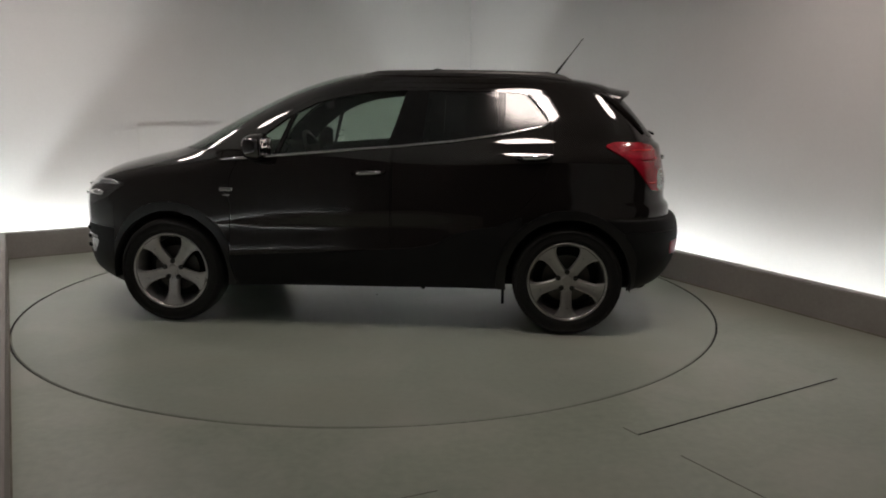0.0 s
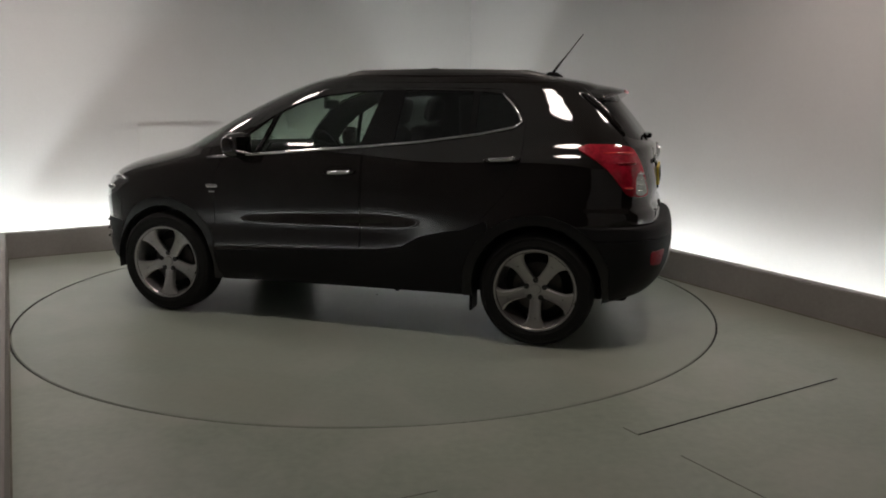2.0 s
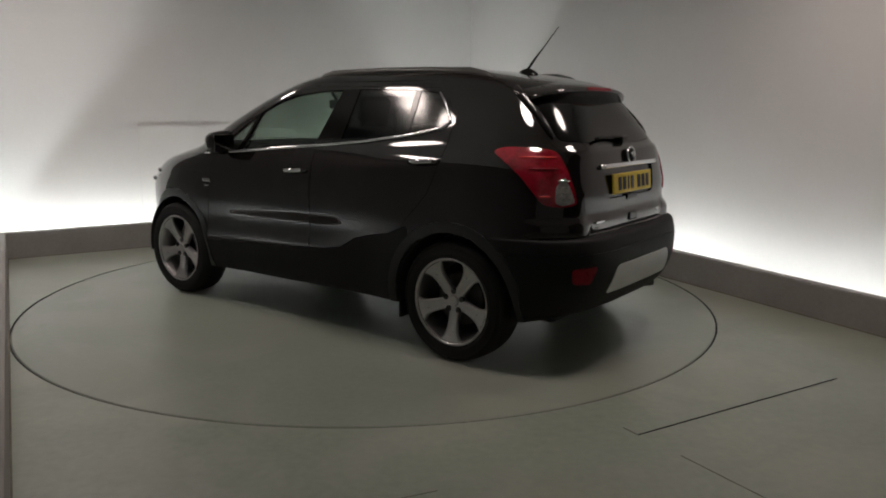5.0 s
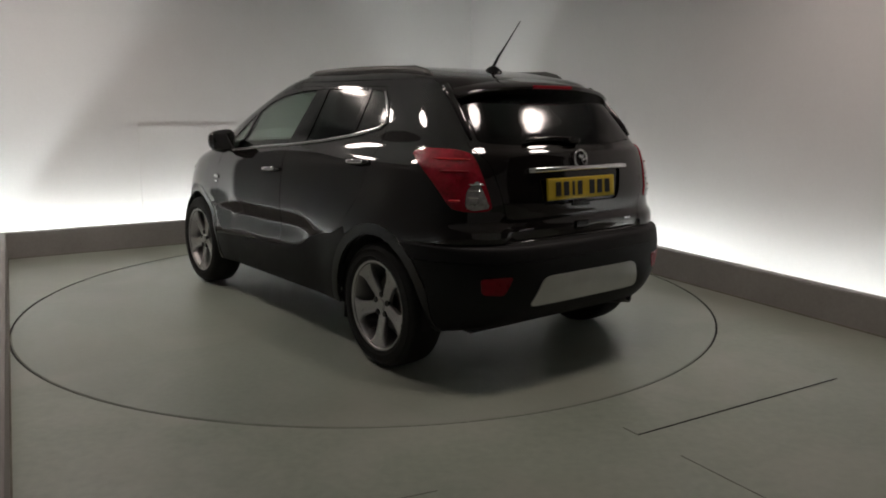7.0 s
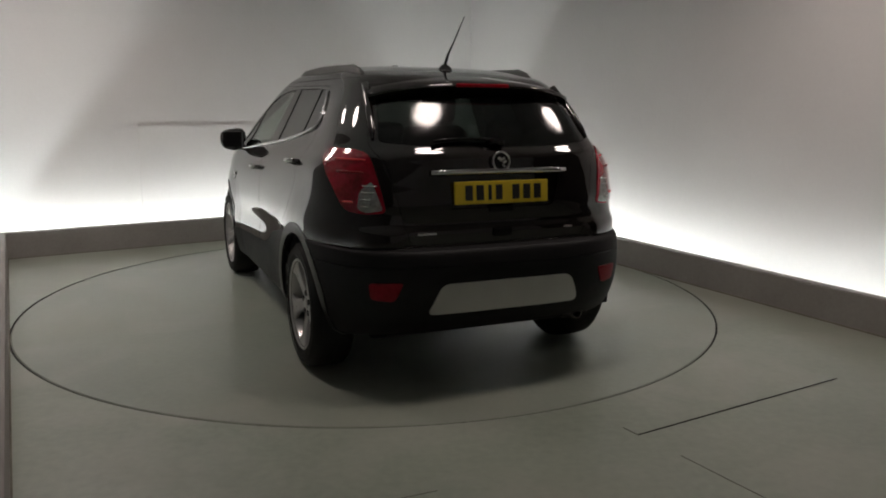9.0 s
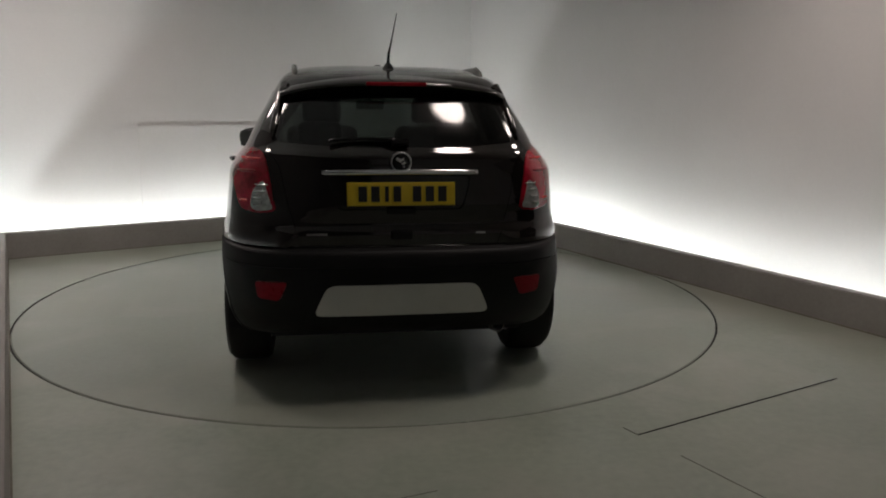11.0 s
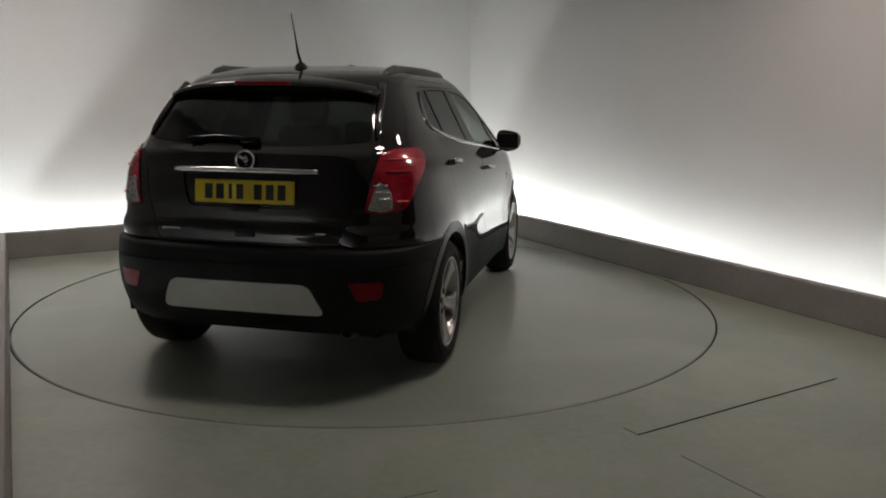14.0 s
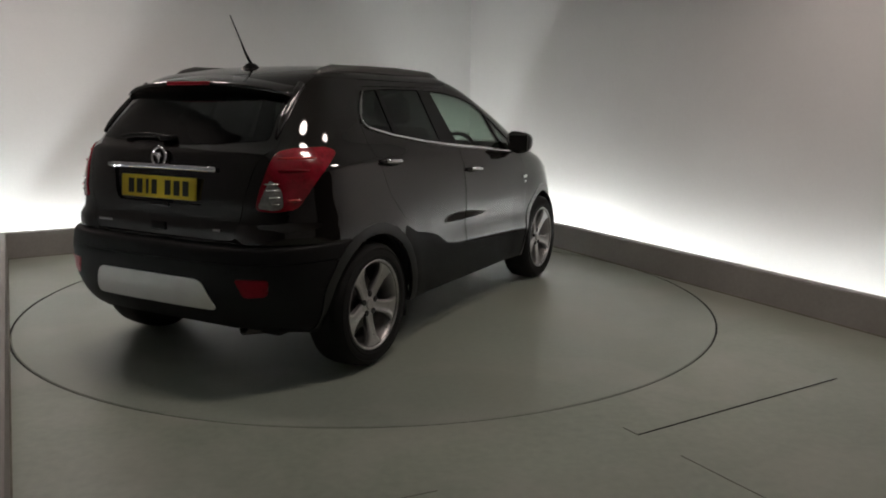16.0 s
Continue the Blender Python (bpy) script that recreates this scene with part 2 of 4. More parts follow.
# dirt line along the foot of the ledge
M_DIRT = material("brown_dirt", (0.20, 0.185, 0.15), 0.9, vary=0.35, scale=5)
for i in (0, 1, 2):
    d = (L0[i + 1] - L0[i]).normalized()
    n = Vector((-d.y, d.x)) * (-0.024 if i else -0.007)
    bm = prism([L0[i] - n * 0.2, L0[i + 1] - n * 0.2, L0[i + 1] + n, L0[i] + n], -0.01, 0.003)
    structure("ledge_foot_joint", bm, M_DIRT, "brown dirty joint at the foot of the ledge", "joint")

# flat panel on the back-left wall
PA, PB, PTOP = W0[1] + ALONG_L * 1.570, W0[1] + ALONG_L * 3.370, 1.192
bm = prism([PA, PB, PB - OUT_L * 0.012, PA - OUT_L * 0.012], 0.05, PTOP)
bmesh.ops.bevel(bm, geom=list(bm.edges), offset=0.003, segments=2, affect="EDGES")
tagged(new("wall_panel", mesh_of("wall_panel", bm, M_WALL)), "white painted flat panel fixed on the studio wall", "panel")


# strip lights in the cove, behind the ledge
def strip_light(p, q, glow):
    d = (q - p).normalized()
    length = (q - p).length
    ang = math.degrees(math.atan2(d.y, d.x))
    c = (p + q) / 2
    st = thing("strip_light", "white strip light lying in the cove behind the ledge", "light", pose(c.x, c.y, 0.0, 0, 0, ang), "strip lights in the cove")
    part("housing", box(length, 0.07, 0.05, (0, 0, 0.025), 0.006), M_HOUSING, st)
    part("tube", box(length - 0.02, 0.026, 0.026, (0, 0, 0.064), 0.009), glow, st, "glowing white tube")


S = offset_line(0.185, 0.216)
GLOW = ((3.4, 3.4, 3.2, 2.85), (1.15, 1.2, 1.95, 2.4), (2.3, 1.5, 0.85, 0.65, 0.6))
for i, n, reach in ((0, 4, 5.5), (1, 4, None), (2, 5, 7.2)):
    p, q = S[i], S[i + 1]
    if i == 0:
        p = q + (p - q).normalized() * reach
    elif i == 2:
        q = p + (q - p).normalized() * reach
    for k in range(n):
        strip_light(p.lerp(q, (k + 0.01) / n), p.lerp(q, (k + 0.99) / n), lit_tube(GLOW[i][k]))

# round ceiling lamps
def ceiling_lamp(x, y, r):
    lamp = thing("ceiling_lamp", "round white ceiling lamp, switched on", "lamp", pose(x, y, WALL_H), "round ceiling lamps")
    part("housing", lathe([(r + 0.03, 0.0), (r + 0.03, -0.08), (r, -0.085), (r, -0.06)], 40, "Z"), M_HOUSING, lamp, smooth=False)
    part("diffuser", lathe([(r, -0.07), (r * 0.7, -0.082), (0.004, -0.088)], 40, "Z"), M_LAMP, lamp, "glowing round diffuser", smooth=True)


for lx, ly in ((0.8, -1.95), (2.42, -1.15), (-1.7, -0.9), (-2.6, 0.8)):
    ceiling_lamp(lx, ly, 0.225)

# turntable
turntable = thing("turntable", "round grey painted turntable set flush in the floor", "turntable")
bm = lathe([(0.01, 0.0), (0.8, 0.0), (1.6, 0.0), (TABLE_R - 0.008, 0.0), (TABLE_R, -0.006), (TABLE_R, -0.05)], SEG, "Z")
part("deck", bm, M_DISC, turntable)
# black ring added in the gap so that its shade shows as a line
part("edge_seal", lathe([(TABLE_R - 0.001, -0.05), (TABLE_R - 0.001, -0.004), (TABLE_R + 0.011, -0.004), (TABLE_R + 0.011, -0.05)], SEG, "Z"), M_GAP, turntable, "black ring standing in for the shade in the edge gap")

# ================= the car =================
def smooth_curve(xs, ys):
    """Monotone cubic through the pairs."""
    xs, ys = np.array(xs, float), np.array(ys, float)
    h, d = np.diff(xs), np.diff(ys) / np.diff(xs)
    m = np.zeros_like(ys)
    m[0], m[-1] = d[0], d[-1]
    for i in range(1, len(xs) - 1):
        if d[i - 1] * d[i] > 0:
            w1, w2 = 2 * h[i] + h[i - 1], h[i] + 2 * h[i - 1]
            m[i] = (w1 + w2) / (w1 / d[i - 1] + w2 / d[i])

    def f(x):
        i = int(np.clip(np.searchsorted(xs, x) - 1, 0, len(xs) - 2))
        t = (x - xs[i]) / h[i]
        t = min(max(t, 0.0), 1.0)
        return ((1 + 2 * t) * (1 - t) ** 2 * ys[i] + t * (1 - t) ** 2 * h[i] * m[i] + t * t * (3 - 2 * t) * ys[i + 1] + t * t * (t - 1) * h[i] * m[i + 1])
    return f


Z_TOP = 1.655
nose = smooth_curve((.19, .25, .32, .45, .62, .76, .84, .90, .95, 1.0, 1.05, 1.10, 1.14, 1.20, 1.28, 1.36, 1.44, 1.52, 1.58, 1.62, 1.645, Z_TOP),
                    (1.94, 2.03, 2.09, 2.115, 2.115, 2.115, 2.10, 2.05, 1.97, 1.85, 1.66, 1.45, 1.33, 1.21, 1.06, .91, .75, .57, .40, .24, .05, -.2))
tail = smooth_curve((.19, .25, .32, .42, .52, .62, .70, .732, .746, .78, .81, .83, .85, .89, .95, 1.05, 1.14, 1.182, 1.203, 1.28, 1.36, 1.44, 1.52, 1.555, 1.585, 1.61, 1.64, Z_TOP),
                    (-1.74, -1.80, -1.93, -2.00, -2.03, -2.035, -2.022, -2.005, -1.9365, -1.939, -1.9415, -1.933, -1.9235, -1.927, -1.931, -1.914, -1.897, -1.888, -1.862, -1.804, -1.741, -1.673, -1.595, -1.54, -1.42, -1.27, -1.0, -.65))
half_width = smooth_curve((.19, .25, .32, .42, .52, .62, .74, .86, .95, 1.02, 1.08, 1.13, 1.20, 1.28, 1.36, 1.44, 1.50, 1.55, 1.59, 1.62, 1.645, Z_TOP),
                          (.80, .845, .868, .880, .886, .889, .889, .884, .876, .866, .850, .830, .785, .745, .706, .668, .640, .612, .574, .51, .34, 0.0))
nose_len = smooth_curve((.19, .76, .88, .95, 1.0, 1.05, 1.10, 1.14, 1.2, 1.36, 1.52, 1.6, Z_TOP), (1.45, 1.45, 1.35, 1.15, 1.0, .85, .72, .62, .54, .48, .46, .44, .2))
nose_pow = smooth_curve((.19, .76, .95, 1.1, 1.3, Z_TOP), (3.2, 3.1, 2.8, 2.5, 2.6, 2.2))
tail_len = smooth_curve((.19, .70, .80, 1.05, 1.2, 1.4, 1.55, Z_TOP), (.85, .80, .75, .70, .62, .55, .5, .3))
tail_pow = smooth_curve((.19, .70, .85, 1.1, 1.3, 1.5, Z_TOP), (3.8, 3.9, 3.9, 3.8, 4.0, 4.0, 2.7))
WHEEL_X, WHEEL_Z, ARCH_R, CLAD_R = 1.2775, 0.345, 0.388, 0.448


def bell(d):
    return math.exp(-d * d)


def outline(z, n_nose=34, n_side=56, n_tail=34):
    """Half of the body's plan outline at height z, nose centre to tail centre."""
    xf, xr, w = nose(z), tail(z), half_width(z)
    lf, lr = nose_len(z), tail_len(z)
    nf, nr = nose_pow(z), tail_pow(z)
    pts = []
    for k in range(n_nose):
        a = math.pi / 2 * k / n_nose
        pts.append((xf - lf + lf * math.cos(a) ** (2 / nf), w * math.sin(a) ** (2 / nf)))
    for k in range(n_side):
        f = k / n_side
        pts.append((xf - lf + (xr + lr - xf + lf) * f, w))
    for k in range(n_tail + 1):
        a = math.pi / 2 * (1 - k / n_tail)
        cn, sn = max(math.cos(a), 0) ** (2 / nr), max(math.sin(a), 0) ** (2 / nr)
        pts.append((xr + lr - lr * cn, w * sn))
    res = []
    for x, y in pts:
        y *= 1 - 0.022 * (x / 2) ** 2 - (0.05 * max(0.0, min(1, (z - 1.05) / 0.45)) * ((x - 0.1) / 1.7) ** 2 if x < 0.1 else 0)
        if x < -1.5:
            # bumper corners rise beside the tailgate
            a = min(1, max(0, (y - 0.46) / 0.12))
            b = min(1, max(0, (z - 0.75) / 0.16))
            x -= 0.034 * a * a * (3 - 2 * a) * (1 - b * b * (3 - 2 * b)) * (1 if z > 0.744 else 0)
        if y > 0.4:
            # flared arches, scooped door flanks, shoulder over the rear wheel
            g = min(1.0, (y - 0.4) / 0.3)
            for wx in (WHEEL_X, -WHEEL_X):
                r = math.hypot(x - wx, z - WHEEL_Z)
                y += g * 0.020 * bell((r - 0.43) / 0.13) * (1 if z > 0.25 else 0.4)
            # rounded pillar behind the rear side window
            back = min(1.0, max(0.0, (-1.02 - x) / 0.25))
            y += 0.013 * back * back * (3 - 2 * back) * bell((z - 1.335) / 0.13)
            scoop = 0.638 + 0.03 * (0.6 - x) / 0.95
            fade = 1 / (1 + math.exp((-0.45 - x) / 0.07))
            y -= g * 0.0095 * fade * bell((z - scoop) / 0.07)
            y += g * 0.008 * fade * bell((z - scoop + 0.15) / 0.07)
            y += g * 0.016 * bell((z - 1.06 - 0.05 * bell((x + 1.3) / 0.6)) / 0.06) * bell((x + 1.35) / 0.75)
        res.append((x, max(y, 0.0)))
    return res


def body_levels():
    zs = list(np.arange(0.19, 0.725, 0.015)) + [0.729, 0.734, 0.738, 0.742, 0.746, 0.75] + list(np.arange(0.765, 0.84, 0.015)) + list(np.arange(0.84, 1.16, 0.0075)) + list(np.arange(1.16, 1.50, 0.014))
    zs += [Z_TOP - 0.155 * (1 - k / 22) ** 2 for k in range(23)]
    return zs


def body_grid():
    """Closed skin of the car as one bmesh."""
    zs = body_levels()
    rows = [outline(z) for z in zs]
    nu = len(rows[0])
    bm = bmesh.new()
    ring = []
    for z, row in zip(zs, rows):
        left = [bm.verts.new((x, y if 0 < k < nu - 1 else 0.0, z)) for k, (x, y) in enumerate(row)]
        right = [left[0]] + [bm.verts.new((x, -y, z)) for x, y in row[1:-1]] + [left[-1]]
        ring.append(left + right[1:-1][::-1])
    n = len(ring[0])
    for a, b in zip(ring, ring[1:]):
        for k in range(n):
            j = (k + 1) % n
            bm.faces.new((a[k], a[j], b[j], b[k]))
    bmesh.ops.remove_doubles(bm, verts=bm.verts, dist=1e-5)
    bmesh.ops.recalc_face_normals(bm, faces=bm.faces)
    if sum(f.normal.dot(f.calc_center_median() - Vector((0, 0, 0.9))) for f in bm.faces) < 0:
        bmesh.ops.reverse_faces(bm, faces=bm.faces)
    return bm


DIAG = Vector((1, 1, 0)).normalized()          # across the left rear corner
DIAG_R = Vector((1, -1, 0)).normalized()
AXES = {"side": Vector((1, 0, 0)), "rear": Vector((0, 1, 0)), "left": DIAG, "right": DIAG_R}


def keeps(view, co):
    if view == "side":
        return abs(co.y) > 0.3
    if view == "rear":
        return co.x < -1.2
    if view == "left":
        return co.x < -1.0 and co.y > 0.3
    return co.x < -1.0 and co.y < -0.3


def inside(poly, u, v):
    hit = False
    for (a, b), (c, d) in zip(poly, poly[1:] + poly[:1]):
        if (b > v) != (d > v) and u < (c - a) * (v - b) / (d - b) + a:
            hit = not hit
    return hit


def cut(bm, view, poly, closed=True):
    ax = AXES[view]
    ends = zip(poly, poly[1:] + poly[:1]) if closed else zip(poly, poly[1:])
    for (a, b), (c, d) in ends:
        eu0, eu1, ev0, ev1 = min(a, c) - 0.05, max(a, c) + 0.05, min(b, d) - 0.05, max(b, d) + 0.05
        faces = []
        for f in bm.faces:
            co = f.calc_center_median()
            u, v = ax.dot(co), co.z
            if eu0 < u < eu1 and ev0 < v < ev1 and keeps(view, co):
                faces.append(f)
        geom = set(faces)
        for f in faces:
            geom.update(f.edges)
            geom.update(f.verts)
        if geom:
            bmesh.ops.bisect_plane(bm, geom=list(geom), dist=1e-5, plane_co=ax * a + Vector((0, 0, b)), plane_no=(ax * (d - b) - Vector((0, 0, c - a))).normalized())


def arc(cx, cz, r, n, a0=0.0, a1=360.0):
    return [(cx + r * math.cos(radians(a0 + (a1 - a0) * k / n)), cz + r * math.sin(radians(a0 + (a1 - a0) * k / n))) for k in range(n)]


def rounded(poly, r=0.02, n=3):
    """Corners of an outline eased."""
    res = []
    m = len(poly)
    for i in range(m):
        p, a, b = Vector(poly[i]), Vector(poly[i - 1]), Vector(poly[(i + 1) % m])
        da, db = (a - p), (b - p)
        k = min(r, da.length * 0.45, db.length * 0.45)
        s, e = p + da.normalized() * k, p + db.normalized() * k
        for j in range(n + 1):
            t = j / n
            q = s * (1 - t) ** 2 + p * 2 * t * (1 - t) + e * t * t
            res.append((q.x, q.y))
    return res


ARCH_F, ARCH_B = arc(WHEEL_X, WHEEL_Z + 0.005, ARCH_R, 28), arc(-WHEEL_X, WHEEL_Z + 0.005, ARCH_R, 28)
CLAD_F, CLAD_B = arc(WHEEL_X, WHEEL_Z + 0.005, CLAD_R, 28), arc(-WHEEL_X, WHEEL_Z + 0.005, CLAD_R, 28)
SILL_TOP = [(.90, .46), (.82, .466), (.26, .500), (-.30, .537), (-.44, .560), (-.56, .628), (-.70, .665), (-.83, .686), (-.98, .75)]
SILL = SILL_TOP + [(-1.1, .1), (1.1, .1)]
BELT = [(.735, 1.092), (.42, 1.118), (.16, 1.142), (-.195, 1.171), (-.545, 1.206), (-.89, 1.256), (-1.10, 1.300), (-1.135, 1.33)]
DLO = rounded(BELT + [(-1.055, 1.430), (-1.0, 1.492), (-.83, 1.507), (-.35, 1.512), (-.05, 1.502), (.16, 1.476), (.33, 1.432), (.50, 1.346), (.66, 1.226), (.745, 1.13)], 0.012, 2)
PILLAR_A = [(.575, 1.05), (.605, 1.05), (.455, 1.46), (.425, 1.46)]          # bar behind the front quarter pane
PILLAR_B = [(-.115, 1.1), (-.345, 1.1), (-.385, 1.53), (-.245, 1.53)]
PILLAR_C = [(-.825, 1.1), (-.865, 1.1), (-.865, 1.53), (-.825, 1.53)]
DOOR_F = rounded([(.86, .40), (-.16, .40), (-.165, 1.13), (-.315, 1.53), (-.05, 1.53), (.18, 1.503), (.36, 1.455), (.53, 1.365), (.70, 1.24), (.80, 1.10), (.87, .95)], 0.03)
DOOR_B = rounded([(-.17, .40), (-.77, .40), (-.80, .56), (-.93, .74), (-1.10, .93), (-1.165, 1.10), (-1.165, 1.34), (-1.075, 1.46), (-1.0, 1.52), (-.325, 1.53), (-.175, 1.13)], 0.03)
SHIELD = [(1.0, 1.128), (.88, 1.25), (.705, 1.385), (.535, 1.475), (.37, 1.53), (.20, 1.575), (.20, 1.62), (1.5, 1.62), (1.5, 1.128)]
HOOD = [(.92, 1.128), (.92, 1.075), (1.20, 1.045), (1.60, .985), (1.86, .915), (2.2, .87), (2.2, 1.128)]
FRONT_BUMPER = [(1.70, .45), (1.70, .74), (1.76, .80), (2.3, .82), (2.3, .1), (1.0, .1)]
HEADLAMP = rounded([(1.60, .90), (1.86, .925), (2.02, .90), (2.03, .75), (1.90, .745), (1.78, .79)], 0.03)
FOG = rounded([(1.86, .50), (2.02, .52), (2.05, .44), (1.92, .40)], 0.02)
LAMP = rounded([(-.485, 1.180), (-.555, 1.208), (-.715, 1.204), (-.808, 1.184), (-.845, 1.118), (-.890, 1.004), (-.915, .912), (-.82, .900), (-.712, .917), (-.675, .969), (-.60, 1.066)], 0.03, 3)
LAMP_CLEAR = rounded([(-.838, 1.060), (-.872, .99), (-.900, .922), (-.82, .910), (-.780, .925), (-.785, 1.01)], 0.02)
GATE = rounded([(.640, 1.215), (.575, 1.13), (.545, .98), (.51, .84), (.478, .742), (-.478, .742), (-.51, .84), (-.545, .98), (-.575, 1.13), (-.640, 1.215), (-.615, 1.30), (-.555, 1.57), (.555, 1.57), (.615, 1.30)], 0.03)
REAR_PANE = rounded([(.592, 1.240), (.3, 1.218), (0, 1.212), (-.3, 1.218), (-.592, 1.240), (-.525, 1.515), (.525, 1.515)], 0.03)
RECESS = rounded([(.345, 1.085), (-.345, 1.085), (-.30, .92), (.30, .92)], 0.03)
SKID = rounded([(.36, .575), (-.36, .575), (-.43, .418), (.43, .418)], 0.045, 4)
REFLECT_L = rounded([(.70, .588), (.545, .590), (.585, .496), (.69, .505)], 0.02)
REFLECT_R = [(-a, b) for a, b in REFLECT_L]
REAR_PLASTIC = 0.66


HEM = [(2.4, .16), (1.75, .19), (1.62, .255), (.8, .262), (-.9, .285), (-1.66, .275), (-1.80, .29), (-2.3, .43)]


def side_class(c):
    x, z = c.x, c.z
    if z < np.interp(-x, [-p[0] for p in HEM], [p[1] for p in HEM]):
        return None
    ay = abs(c.y)
    s = "left" if c.y > 0 else "right"
    if ay > 0.45 and math.hypot(x - WHEEL_X, z - WHEEL_Z - 0.005) < ARCH_R:
        return None
    if ay > 0.45 and math.hypot(x + WHEEL_X, z - WHEEL_Z - 0.005) < ARCH_R:
        return None
    if ay > 0.3:
        if x > 0 and math.hypot(x - WHEEL_X, z - WHEEL_Z - 0.005) < CLAD_R and x < 1.69:
            return "arch_front_" + s
        if x < 0 and math.hypot(x + WHEEL_X, z - WHEEL_Z - 0.005) < CLAD_R and x > -1.70:
            return "arch_rear_" + s
        if -1.1 < x < 1.1 and inside(SILL, x, z):
            return "sill_" + s
        if inside(DLO, x, z) and ay > 0.45:
            if inside(PILLAR_B, x, z):
                return "pillarb_" + s
            if inside(PILLAR_A, x, z):
                return "pillara_" + s
            if inside(PILLAR_C, x, z):
                return "pillarc_" + s
            return ("pane_quarter_" if x > .5 else "pane_front_" if x > -.25 else "pane_rear_" if x > -.845 else "pane_tail_") + s
        d = DIAG.dot(c) if c.y > 0 else DIAG_R.dot(c)
        if x < -1.0 and inside(LAMP, d, z):
            return ("lampclear_" if inside(LAMP_CLEAR, d, z) else "lamp_") + s
        if x > 0 and inside(HEADLAMP, x, z):
            return "headlamp_" + s
        if x > 0 and inside(FOG, x, z):
            return "fog_" + s
        if inside(DOOR_F, x, z):
            return "door_front_" + s
        if inside(DOOR_B, x, z):
            return "door_rear_" + s
    if x < -1.3:
        y = c.y
        if z > 0.742 and inside(GATE, y, z):
            if inside(REAR_PANE, y, z):
                return "pane_back"
            if inside(RECESS, y, z):
                return "recess"
            return "tailgate"
        if z < 0.742:
            if inside(SKID, y, z):
                return "skid"
            if inside(REFLECT_L, y, z):
                return "reflect_left"
            if inside(REFLECT_R, y, z):
                return "reflect_right"
            return "bumper_rear_low" if z < REAR_PLASTIC else "bumper_rear"
    if x > 0.2 and inside(SHIELD, x, z):
        return "windscreen"
    if x > 0.9 and inside(HOOD, x, z):
        return "hood"
    if x > 0.9 and inside(FRONT_BUMPER, x, z):
        return "bumper_front_low" if z < .60 else "bumper_front"
    if x > 1.9:
        return "bumper_front" if z > .60 else "bumper_front_low"
    if x > 0 and 1.128 < z < 1.56:
        return "apillar_" + s
    if z > 1.56 or (z > 1.5 and ay < 0.5):
        return "roof"
    if x > 0.2 and z < 1.13:
        return "wing_" + s
    if z < 0.5:
        return "sill_" + s
    return "quarter_" + s


skin = body_grid()
for v_, p_ in (("side", ARCH_F), ("side", ARCH_B), ("side", CLAD_F), ("side", CLAD_B), ("side", DLO), ("side", PILLAR_A), ("side", PILLAR_B), ("side", PILLAR_C),
               ("side", DOOR_F), ("side", DOOR_B), ("side", HEADLAMP), ("side", FOG), ("left", LAMP), ("right", LAMP), ("left", LAMP_CLEAR), ("right", LAMP_CLEAR),
               ("rear", GATE), ("rear", REAR_PANE), ("rear", RECESS), ("rear", SKID), ("rear", REFLECT_L), ("rear", REFLECT_R)):
    cut(skin, v_, p_)
for v_, p_ in (("side", SILL_TOP), ("side", SHIELD[:6]), ("side", HOOD[:6]), ("side", HEM), ("rear", [(-1, .36), (1, .36)])):
    cut(skin, v_, p_, closed=False)
for co, no, test in (((0, 0, REAR_PLASTIC), (0, 0, 1), lambda c: c.x < -1.2), ((0, 0, .742), (0, 0, 1), lambda c: c.x < -1.3), ((0, 0, 1.128), (0, 0, 1), lambda c: c.x > .5),
                     ((0, 0, .60), (0, 0, 1), lambda c: c.x > 1.2), ((0, 0, 1.56), (0, 0, 1), lambda c: True), ((-1.3, 0, 0), (1, 0, 0), lambda c: True),
                     ((1.70, 0, 0), (1, 0, 0), lambda c: c.z < .8), ((-1.70, 0, 0), (1, 0, 0), lambda c: c.z < .8), ((.2, 0, 0), (1, 0, 0), lambda c: c.z > 1.1)):
    fs = [f for f in skin.faces if test(f.calc_center_median())]
    g = set(fs)
    for f in fs:
        g.update(f.edges)
        g.update(f.verts)
    bmesh.ops.bisect_plane(skin, geom=list(g), dist=1e-5, plane_co=co, plane_no=no)
skin.normal_update()
skin.verts.ensure_lookup_table()
skin.verts.index_update()
PANELS = {}
for f in skin.faces:
    key = side_class(f.calc_center_median())
    if key:
        PANELS.setdefault(key, []).append([v.index for v in f.verts])
SKIN_CO = [v.co.copy() for v in skin.verts]
SKIN_NO = [v.normal.copy() for v in skin.verts]
skin.free()


